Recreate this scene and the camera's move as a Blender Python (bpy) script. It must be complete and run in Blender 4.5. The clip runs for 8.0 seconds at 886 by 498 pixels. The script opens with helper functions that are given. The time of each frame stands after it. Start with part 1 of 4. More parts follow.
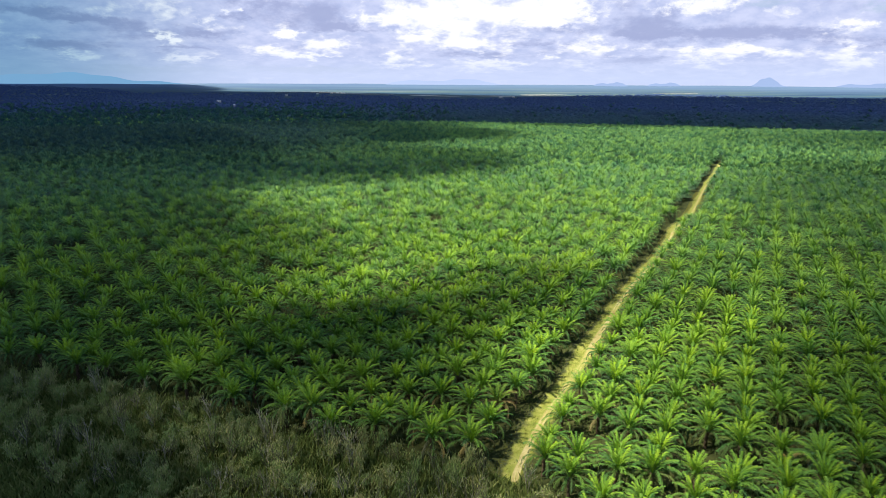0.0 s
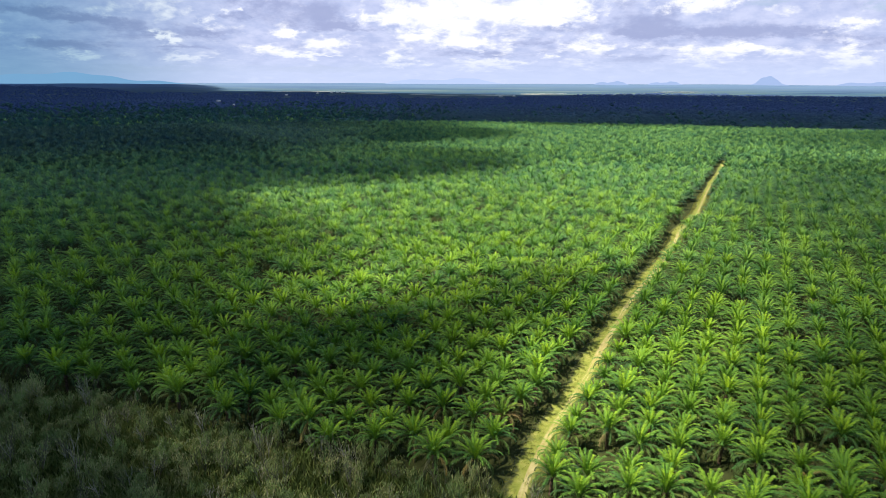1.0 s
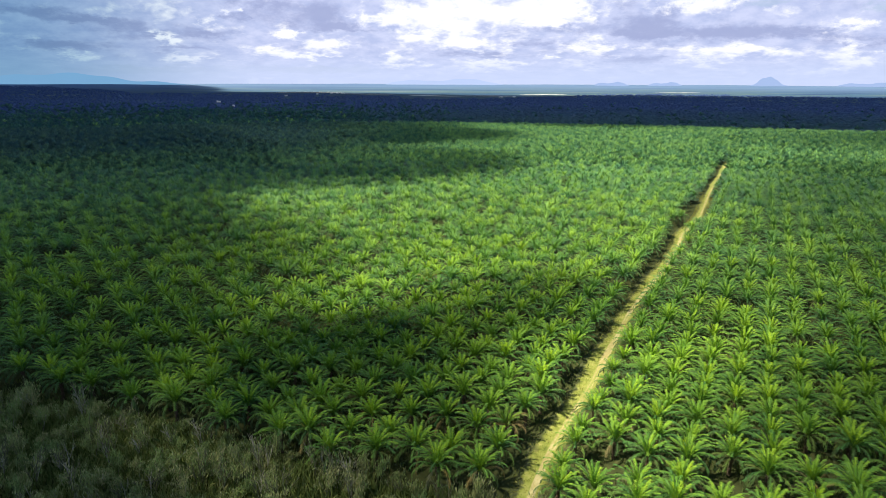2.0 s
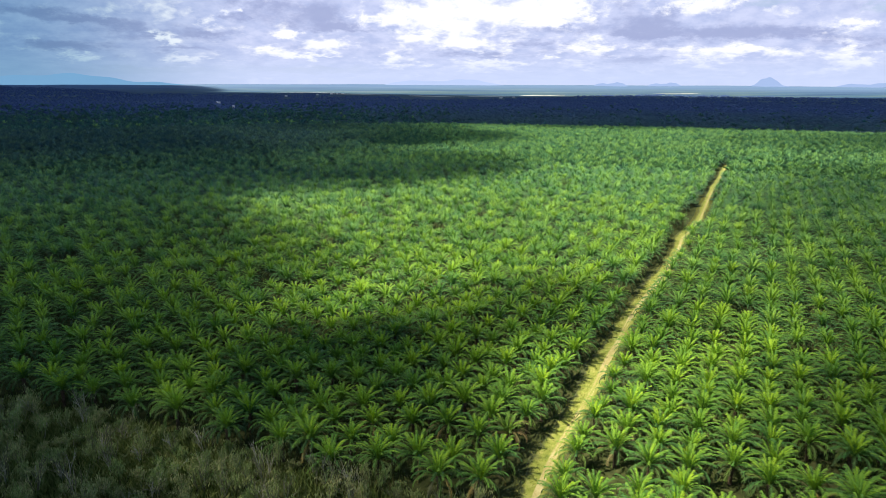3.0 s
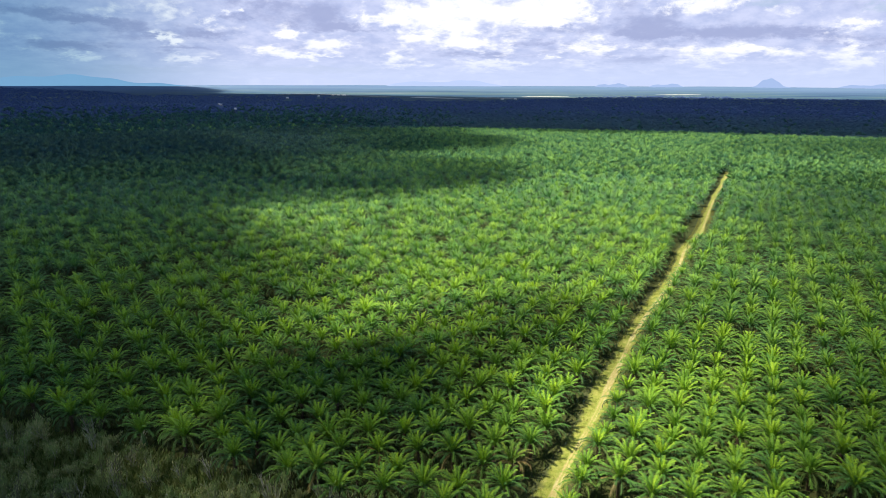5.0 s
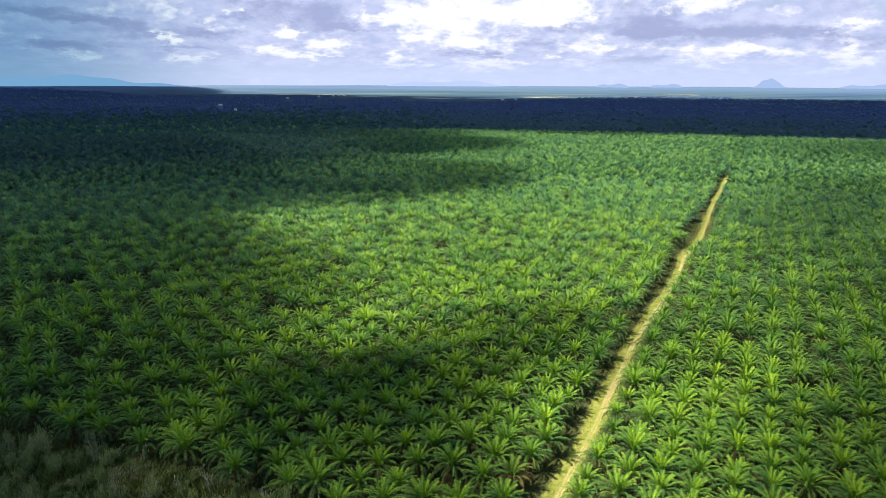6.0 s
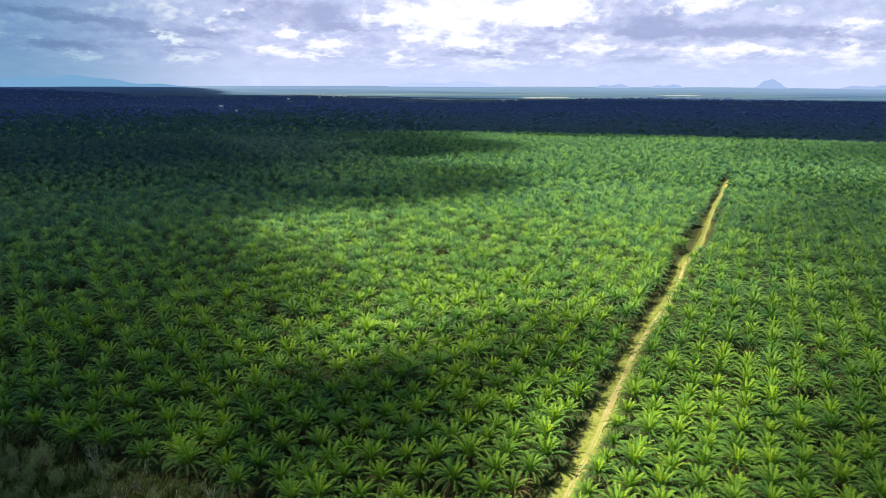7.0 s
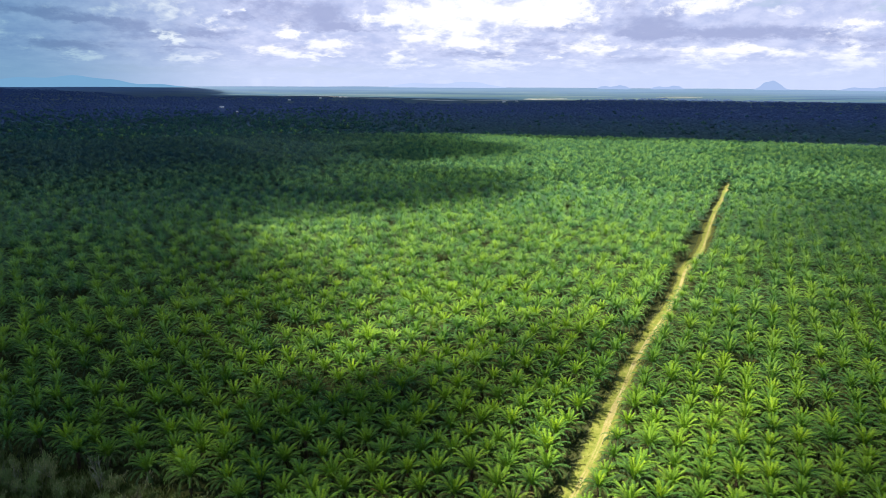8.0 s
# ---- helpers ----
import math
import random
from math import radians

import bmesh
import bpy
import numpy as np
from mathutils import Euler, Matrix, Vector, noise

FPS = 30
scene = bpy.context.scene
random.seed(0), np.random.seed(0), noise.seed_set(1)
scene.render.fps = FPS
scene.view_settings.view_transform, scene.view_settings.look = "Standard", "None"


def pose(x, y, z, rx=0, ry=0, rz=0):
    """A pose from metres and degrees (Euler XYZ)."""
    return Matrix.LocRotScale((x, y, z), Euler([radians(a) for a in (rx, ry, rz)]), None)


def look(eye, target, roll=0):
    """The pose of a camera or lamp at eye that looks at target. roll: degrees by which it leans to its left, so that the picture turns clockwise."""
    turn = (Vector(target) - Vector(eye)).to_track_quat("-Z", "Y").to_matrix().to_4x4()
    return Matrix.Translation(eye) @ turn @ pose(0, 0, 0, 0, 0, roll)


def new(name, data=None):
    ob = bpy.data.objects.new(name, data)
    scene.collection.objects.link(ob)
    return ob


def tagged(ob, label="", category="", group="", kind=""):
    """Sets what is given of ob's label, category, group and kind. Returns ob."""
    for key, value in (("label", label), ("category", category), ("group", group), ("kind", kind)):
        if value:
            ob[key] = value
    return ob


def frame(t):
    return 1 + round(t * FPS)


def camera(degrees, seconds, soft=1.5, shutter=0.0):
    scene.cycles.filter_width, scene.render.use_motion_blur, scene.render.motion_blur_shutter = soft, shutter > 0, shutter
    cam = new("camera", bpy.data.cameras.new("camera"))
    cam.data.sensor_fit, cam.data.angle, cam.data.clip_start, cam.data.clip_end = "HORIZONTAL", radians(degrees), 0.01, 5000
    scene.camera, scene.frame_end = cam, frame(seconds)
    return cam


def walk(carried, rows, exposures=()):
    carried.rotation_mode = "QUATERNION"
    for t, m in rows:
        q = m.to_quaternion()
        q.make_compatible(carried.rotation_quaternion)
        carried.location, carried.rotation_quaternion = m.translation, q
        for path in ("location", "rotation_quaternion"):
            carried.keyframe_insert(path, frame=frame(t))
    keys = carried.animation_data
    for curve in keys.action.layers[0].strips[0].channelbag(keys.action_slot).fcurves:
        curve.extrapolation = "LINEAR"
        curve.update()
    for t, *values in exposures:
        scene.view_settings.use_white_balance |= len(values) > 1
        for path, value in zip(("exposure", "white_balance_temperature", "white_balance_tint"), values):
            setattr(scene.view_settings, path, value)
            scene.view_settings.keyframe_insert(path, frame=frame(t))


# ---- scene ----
cam = camera(68.4, 8.0, soft=0.7)
PATH = [
    (0, (0.307, 0.651, 78.563), (0.29, 2.588, 78.063), 0.3),
    (0.5, (0.052, 3.905, 78.526), (0.035, 5.841, 78.025), 0.2),
    (1, (-0.137, 7.086, 78.728), (-0.155, 9.021, 78.226), 0.2),
    (1.5, (-0.546, 9.448, 78.836), (-0.564, 11.384, 78.335), 0.2),
    (3, (-1.171, 10.693, 80.972), (-1.188, 12.63, 80.472), 0.2),
    (3.5, (-1.346, 10.572, 82.423), (-1.364, 12.51, 81.926), 0.2),
    (4, (-1.52, 10.603, 84.283), (-1.539, 12.54, 83.785), 0.2),
    (4.5, (-1.88, 10.705, 86.273), (-1.9, 12.641, 85.774), 0.2),
    (6, (-2.175, 11.059, 91.655), (-2.196, 12.995, 91.154), 0.2),
    (6.5, (-2.18, 11.18, 93.517), (-2.203, 13.116, 93.016), 0.3),
    (7, (-2.267, 11.397, 95.33), (-2.29, 13.333, 94.829), 0.2),
    (7.5, (-2.34, 11.511, 97.123), (-2.365, 13.447, 96.621), 0.3),
    (8, (-2.54, 11.61, 98.664), (-2.564, 13.546, 98.164), 0.3),
]
walk(cam, [(t, look(eye, target, roll)) for t, eye, target, roll in PATH])

# ---- sky, sun, exposure ----
SUN_EL, SUN_AZ = radians(56.0), radians(-112.0)      # azimuth from +y towards +x
SUN_WAY = Vector((math.sin(SUN_AZ) * math.cos(SUN_EL), math.cos(SUN_AZ) * math.cos(SUN_EL), math.sin(SUN_EL)))
scene.view_settings.exposure = 0.84

sun_data = bpy.data.lights.new("sun", "SUN")
sun_data.energy, sun_data.angle, sun_data.color = 5.0, radians(0.6), (1.0, 0.92, 0.72)
sun = new("sun", sun_data)
sun.matrix_world = look((0, 0, 0), -SUN_WAY)


class Nodes:
    """Short hand for building a node tree."""

    def __init__(self, tree):
        self.tree = tree
        tree.nodes.clear()

    def add(self, kind, **props):
        n = self.tree.nodes.new(kind)
        for key, value in props.items():
            setattr(n, key, value)
        return n

    def put(self, socket, value):
        if isinstance(value, bpy.types.NodeSocket):
            self.tree.links.new(value, socket)
        elif value is not None:
            socket.default_value = value

    def math(self, op, a, b=None, c=None, clamp=False):
        n = self.add("ShaderNodeMath", operation=op, use_clamp=clamp)
        for s, v in zip(n.inputs, (a, b, c)):
            self.put(s, v)
        return n.outputs[0]

    def mix(self, fac, a, b, blend="MIX"):
        n = self.add("ShaderNodeMix", data_type="RGBA", blend_type=blend)
        self.put(n.inputs["Factor"], fac)
        self.put(n.inputs[6], (*a, 1) if isinstance(a, tuple) else a)
        self.put(n.inputs[7], (*b, 1) if isinstance(b, tuple) else b)
        return n.outputs[2]

    def noise(self, vector, scale, detail=4.0, rough=0.55, warp=0.0):
        n = self.add("ShaderNodeTexNoise")
        self.put(n.inputs["Vector"], vector)
        n.inputs["Scale"].default_value, n.inputs["Detail"].default_value = scale, detail
        n.inputs["Roughness"].default_value, n.inputs["Distortion"].default_value = rough, warp
        return n.outputs["Fac"]

    def step(self, value, a, b, lo=0.0, hi=1.0):
        n = self.add("ShaderNodeMapRange", interpolation_type="SMOOTHSTEP")
        for s, v in zip(n.inputs, (value, a, b, lo, hi)):
            self.put(s, v)
        return n.outputs[0]

    def ramp(self, fac, stops):
        n = self.add("ShaderNodeValToRGB")
        el = n.color_ramp.elements
        while len(el) < len(stops):
            el.new(0.5)
        for e, (p, c) in zip(el, stops):
            e.position, e.color = p, (*c, 1)
        self.put(n.inputs[0], fac)
        return n.outputs[0]

    def bump(self, height, strength, distance):
        n = self.add("ShaderNodeBump")
        n.inputs["Strength"].default_value, n.inputs["Distance"].default_value = strength, distance
        self.put(n.inputs["Height"], height)
        return n.outputs[0]


def build_world():
    world = bpy.data.worlds.new("daylight")
    scene.world = world
    world.use_nodes = True
    n = Nodes(world.node_tree)
    sky = n.add("ShaderNodeTexSky", sky_type="NISHITA", sun_disc=False, sun_elevation=SUN_EL, sun_rotation=SUN_AZ)
    way = n.add("ShaderNodeTexCoord").outputs["Generated"]
    xyz = n.add("ShaderNodeSeparateXYZ")
    n.put(xyz.inputs[0], way)
    az = n.math("ARCTAN2", xyz.outputs[0], xyz.outputs[1])
    el = n.math("MAXIMUM", xyz.outputs[2], 0.0)
    # clouds flatten towards the horizon
    high = n.math("LOGARITHM", n.math("ADD", el, 0.06), 2.718)
    field = n.add("ShaderNodeCombineXYZ")
    n.put(field.inputs[0], n.math("MULTIPLY", az, 10.0))
    n.put(field.inputs[1], n.math("MULTIPLY", high, 2.8))
    n.put(field.inputs[2], 3.7)

    def drift(dx, dy, dz):
        v = n.add("ShaderNodeVectorMath", operation="ADD")
        n.put(v.inputs[0], field.outputs[0])
        v.inputs[1].default_value = (dx, dy, dz)
        return v.outputs[0]

    puff = n.noise(drift(5.2, -0.3, 1.9), 2.6, 7.0, 0.60, 0.15)
    gloom = n.noise(drift(1.1, 4.0, 7.3), 1.9, 6.0, 0.6, 0.1)
    # torn outlines
    az_torn = n.math("ADD", az, n.math("MULTIPLY", n.math("SUBTRACT", n.noise(drift(2.0, 8.0, 4.0), 5.0, 6.0, 0.65), 0.5), 0.11))
    el_torn = n.math("ADD", el, n.math("MULTIPLY", n.math("SUBTRACT", n.noise(drift(7.0, 3.0, 9.0), 4.5, 6.0, 0.65), 0.5), 0.026))

    def bank(a, e, wide, tall):
        p = n.math("POWER", n.math("DIVIDE", n.math("SUBTRACT", az_torn, a), wide), 2.0)
        q = n.math("POWER", n.math("DIVIDE", n.math("SUBTRACT", el_torn, e), tall), 2.0)
        return n.math("EXPONENT", n.math("MULTIPLY", n.math("ADD", p, q), -1.0))

    def total(rows, spread=1.0):
        out = None
        for a, e, wide, tall in rows:
            one = bank(a, e, wide * (0.6 + 0.4 * spread), tall * spread)
            out = one if out is None else n.math("ADD", out, one)
        return out

    # the brighter and the greyer cloud banks over the horizon, and the gaps between: azimuth, height, breadth, depth
    sunlit = [
        (0.059, 0.0996, 0.105, 0.0240), (0.164, 0.0957, 0.047, 0.0164), (-0.088, 0.0899, 0.037, 0.0106), (-0.031, 0.0688, 0.037, 0.0124), (0.044, 0.0533, 0.045, 0.0055),
        (0.342, 0.0990, 0.039, 0.0114), (0.355, 0.0361, 0.039, 0.0082), (0.218, 0.0480, 0.043, 0.0077), (0.065, 0.0231, 0.033, 0.0056), (-0.087, 0.0330, 0.012, 0.0048),
        (-0.170, 0.0520, 0.034, 0.0062), (-0.232, 0.0634, 0.019, 0.0038), (-0.266, 0.0414, 0.025, 0.0038), (-0.394, 0.0539, 0.010, 0.0066), (-0.382, 0.0269, 0.015, 0.0052),
        (-0.335, 0.0789, 0.019, 0.0051), (0.524, 0.0717, 0.023, 0.0053), (0.520, 0.0339, 0.033, 0.0096), (0.422, 0.0397, 0.040, 0.0065), (-0.308, 0.0929, 0.014, 0.0029),
        (-0.493, 0.0273, 0.021, 0.0035), (-0.195, 0.0330, 0.057, 0.0024), (-0.056, 0.0212, 0.021, 0.0032), (0.147, 0.0335, 0.015, 0.0031),]
    dull = [
        (0.266, 0.0836, 0.056, 0.0177), (0.305, 0.0650, 0.066, 0.0067), (-0.193, 0.0869, 0.052, 0.0128), (0.165, 0.0714, 0.047, 0.0053), (-0.436, 0.0628, 0.038, 0.0078),
        (-0.555, 0.0810, 0.049, 0.0059), (-0.520, 0.0434, 0.049, 0.0055), (-0.301, 0.0850, 0.018, 0.0051), (-0.266, 0.1044, 0.046, 0.0051), (0.398, 0.0645, 0.057, 0.0079),
        (0.473, 0.0598, 0.038, 0.0055), (0.551, 0.0508, 0.023, 0.0080), (-0.145, 0.0724, 0.049, 0.0038), (-0.371, 0.0412, 0.044, 0.0030), (0.118, 0.0532, 0.049, 0.0039),
        (0.052, 0.0359, 0.058, 0.0032), (0.270, 0.0292, 0.046, 0.0046), (-0.333, 0.0613, 0.038, 0.0037), (-0.484, 0.0749, 0.047, 0.0034),]
    gaps = [
        (0.428, 0.0999, 0.046, 0.0062), (0.554, 0.0899, 0.023, 0.0103), (-0.424, 0.0123, 0.102, 0.0074), (-0.196, 0.0148, 0.107, 0.0071),]
    bright, grey, gap = total(sunlit, 1.4), total(dull, 1.3), total(gaps)
    top = n.step(n.math("ADD", n.math("SUBTRACT", bright, n.math("MULTIPLY", n.math("ADD", grey, gap), 0.45)), n.math("MULTIPLY", n.math("SUBTRACT", puff, 0.5), 3.8)), 0.10, 1.15)
    base = n.step(n.math("ADD", n.math("SUBTRACT", grey, n.math("MULTIPLY", bright, 0.5)), n.math("MULTIPLY", n.math("SUBTRACT", gloom, 0.5), 3.4)), 0.0, 1.25)
    veil = n.ramp(n.noise(drift(9.0, 2.0, 0.5), 4.0, 5.0, 0.55), [(0.35, (5.0, 5.7, 8.6)), (0.65, (6.6, 7.1, 9.7))])
    shade = n.mix(n.math("MULTIPLY", base, 0.9), veil, (3.7, 4.2, 6.8))
    shade = n.mix(n.math("MULTIPLY", top, 0.92), shade, (11.0, 11.0, 11.5))
    cover = n.step(gap, 0.25, 1.0, 0.96, 0.45)
    left = n.step(az, -0.60, -0.24, 1.0, 0.0)
    blue = n.mix(0.55, sky.outputs[0], (4.6, 6.0, 8.8))
    # overhead the sky is mostly clear
    aloft = n.step(el, 0.16, 0.42, 1.0, 0.04)
    blue = n.mix(n.step(el, 0.12, 0.3), blue, sky.outputs[0])
    clouds = n.mix(n.math("MULTIPLY", cover, aloft), blue, shade)
    tint = n.mix(n.math("MULTIPLY", left, 0.85), clouds, n.mix(1.0, clouds, (0.22, 0.45, 0.55), "MULTIPLY"))
    # pale haze that lies along the horizon
    haze = n.mix(left, (6.2, 7.1, 9.8), (2.0, 3.7, 5.7))
    low = n.step(el, 0.0, 0.05, 0.85, 0.0)
    back = n.add("ShaderNodeBackground")
    n.put(back.inputs["Color"], n.mix(low, tint, haze))
    back.inputs["Strength"].default_value = 0.058
    n.put(n.add("ShaderNodeOutputWorld").inputs[0], back.outputs[0])


build_world()


# ---- materials ----
def material(name):
    m = bpy.data.materials.new(name)
    m.use_nodes = True
    return m, Nodes(m.node_tree)


def finish(n, colour, rough=0.7, bump=None, through_light=0.0, gloss=0.3, metal=0.0):
    b = n.add("ShaderNodeBsdfPrincipled")
    n.put(b.inputs["Base Color"], (*colour, 1) if isinstance(colour, tuple) else colour)
    n.put(b.inputs["Roughness"], rough)
    b.inputs["Specular IOR Level"].default_value, b.inputs["Metallic"].default_value = gloss, metal
    if bump is not None:
        n.put(b.inputs["Normal"], bump)
    out = b.outputs[0]
    if through_light:
        t = n.add("ShaderNodeBsdfTranslucent")
        n.put(t.inputs["Color"], (*colour, 1) if isinstance(colour, tuple) else colour)
        mixer = n.add("ShaderNodeMixShader")
        mixer.inputs[0].default_value = through_light
        n.put(mixer.inputs[1], out)
        n.put(mixer.inputs[2], t.outputs[0])
        out = mixer.outputs[0]
    n.put(n.add("ShaderNodeOutputMaterial").inputs[0], out)


def place(n):
    return n.add("ShaderNodeNewGeometry").outputs["Position"]


def leaf_material(name, stops, hazed=None, hazed_shade=None):
    """Palm leaf: colour by frond age, differing between palms; haze painted in where given."""
    m, n = material(name)
    age = n.add("ShaderNodeAttribute", attribute_name="age").outputs["Fac"]
    tone = n.add("ShaderNodeAttribute", attribute_name="tone").outputs["Fac"]
    own = n.add("ShaderNodeObjectInfo").outputs["Random"]
    island = n.add("ShaderNodeNewGeometry").outputs["Random Per Island"]
    pos = place(n)
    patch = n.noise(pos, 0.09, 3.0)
    fine = n.noise(pos, 2.6, 4.0, 0.65)
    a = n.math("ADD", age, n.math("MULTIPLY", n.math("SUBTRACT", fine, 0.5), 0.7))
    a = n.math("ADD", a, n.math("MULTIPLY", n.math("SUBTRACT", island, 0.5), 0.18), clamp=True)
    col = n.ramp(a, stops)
    if hazed:
        haze_blue = n.add("ShaderNodeAttribute", attribute_name="haze_blue").outputs["Fac"]
        col = n.mix(n.math("MINIMUM", haze_blue, 1.0), col, n.ramp(a, hazed))
        col = n.mix(n.math("MAXIMUM", n.math("SUBTRACT", haze_blue, 1.0), 0.0), col, n.ramp(a, hazed_shade))
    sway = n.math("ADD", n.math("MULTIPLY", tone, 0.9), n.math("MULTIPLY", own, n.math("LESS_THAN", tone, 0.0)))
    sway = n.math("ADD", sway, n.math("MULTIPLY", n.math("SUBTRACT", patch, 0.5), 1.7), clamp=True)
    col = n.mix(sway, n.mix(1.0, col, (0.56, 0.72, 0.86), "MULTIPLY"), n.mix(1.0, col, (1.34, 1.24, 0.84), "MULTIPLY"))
    finish(n, col, 0.5, n.bump(fine, 1.0, 0.35), 0.26, 0.3)
    return m


# farther palms: second set paints haze into the leaf, third haze and shade
# the last stops are also darkened, painting shade into the gaps between crowns
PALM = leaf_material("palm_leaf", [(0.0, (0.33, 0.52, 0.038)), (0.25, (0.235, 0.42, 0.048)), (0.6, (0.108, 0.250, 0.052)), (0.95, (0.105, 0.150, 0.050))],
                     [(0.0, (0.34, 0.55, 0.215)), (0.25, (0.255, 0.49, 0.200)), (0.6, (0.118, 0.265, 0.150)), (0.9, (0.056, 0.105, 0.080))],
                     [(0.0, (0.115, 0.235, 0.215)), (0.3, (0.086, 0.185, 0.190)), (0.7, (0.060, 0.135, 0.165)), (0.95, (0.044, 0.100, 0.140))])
DRY = leaf_material("dry_palm_leaf", [(0.0, (0.26, 0.40, 0.04)), (0.4, (0.13, 0.25, 0.05)), (0.6, (0.22, 0.20, 0.08)), (1.0, (0.30, 0.20, 0.11))])
WITHERED = leaf_material("withered_palm_leaf", [(0.0, (0.20, 0.24, 0.06)), (0.8, (0.24, 0.22, 0.085)), (1.0, (0.30, 0.24, 0.12))])
# haze blue painted into the leaves, between far palm and forest colours
MIXED = leaf_material("hazed_canopy_leaf", [(0.0, (0.100, 0.250, 0.190)), (0.3, (0.078, 0.205, 0.180)), (0.7, (0.056, 0.150, 0.160)), (0.95, (0.040, 0.110, 0.140))])


def forest_material():
    m, n = material("hazed_tree_canopy")
    own = n.add("ShaderNodeNewGeometry").outputs["Random Per Island"]
    mixv = n.math("ADD", n.math("MULTIPLY", own, 0.25), n.math("MULTIPLY", n.noise(place(n), 0.006, 4.0), 0.75))
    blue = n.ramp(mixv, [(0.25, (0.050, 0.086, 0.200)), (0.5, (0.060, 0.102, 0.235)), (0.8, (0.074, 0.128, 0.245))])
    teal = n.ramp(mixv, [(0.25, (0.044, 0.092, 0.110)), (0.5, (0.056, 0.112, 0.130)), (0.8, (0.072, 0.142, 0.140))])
    # distance haze painted into the canopy: teal near, blue far off
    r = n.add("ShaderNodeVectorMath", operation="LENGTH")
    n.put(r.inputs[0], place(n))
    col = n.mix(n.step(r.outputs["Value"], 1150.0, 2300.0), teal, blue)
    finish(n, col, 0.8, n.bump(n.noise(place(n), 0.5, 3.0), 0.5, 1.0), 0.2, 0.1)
    return m


FOREST = forest_material()


def bark_material():
    m, n = material("palm_trunk_bark")
    pos = place(n)
    band = n.noise(pos, 6.0, 5.0)
    col = n.ramp(band, [(0.3, (0.045, 0.032, 0.022)), (0.6, (0.12, 0.085, 0.055)), (0.8, (0.07, 0.08, 0.035))])
    finish(n, col, 0.9, n.bump(band, 0.8, 0.05))
    return m


BARK = bark_material()


def twig_material():
    m, n = material("bare_twig_bark")
    own = n.add("ShaderNodeObjectInfo").outputs["Random"]
    pos = place(n)
    col = n.ramp(n.noise(pos, 2.2, 4.0), [(0.3, (0.24, 0.23, 0.17)), (0.7, (0.55, 0.52, 0.42))])
    col = n.mix(n.step(own, 0.6, 0.95), n.mix(1.0, col, (0.38, 0.42, 0.30), "MULTIPLY"), col)
    finish(n, col, 0.85)
    return m


TWIG = twig_material()


def scrub_leaf_material(name, a, b, c):
    m, n = material(name)
    island = n.add("ShaderNodeNewGeometry").outputs["Random Per Island"]
    own = n.add("ShaderNodeObjectInfo").outputs["Random"]
    mixv = n.math("ADD", n.math("MULTIPLY", island, 0.6), n.math("MULTIPLY", own, 0.4))
    mixv = n.math("ADD", mixv, n.math("MULTIPLY", n.math("SUBTRACT", n.noise(place(n), 0.12, 3.0), 0.5), 0.8), clamp=True)
    finish(n, n.ramp(mixv, [(0.1, a), (0.5, b), (0.9, c)]), 0.75, None, 0.3, 0.06)
    return m


SCRUB_LEAF = scrub_leaf_material("scrub_leaf", (0.17, 0.27, 0.085), (0.28, 0.36, 0.125), (0.48, 0.46, 0.22))
GRASS = scrub_leaf_material("tall_grass", (0.11, 0.16, 0.045), (0.21, 0.26, 0.08), (0.44, 0.42, 0.20))
VERGE_GRASS = scrub_leaf_material("verge_grass_blade", (0.16, 0.20, 0.045), (0.29, 0.31, 0.075), (0.44, 0.40, 0.14))
UNDER = scrub_leaf_material("undergrowth", (0.06, 0.10, 0.03), (0.11, 0.16, 0.045), (0.17, 0.21, 0.065))


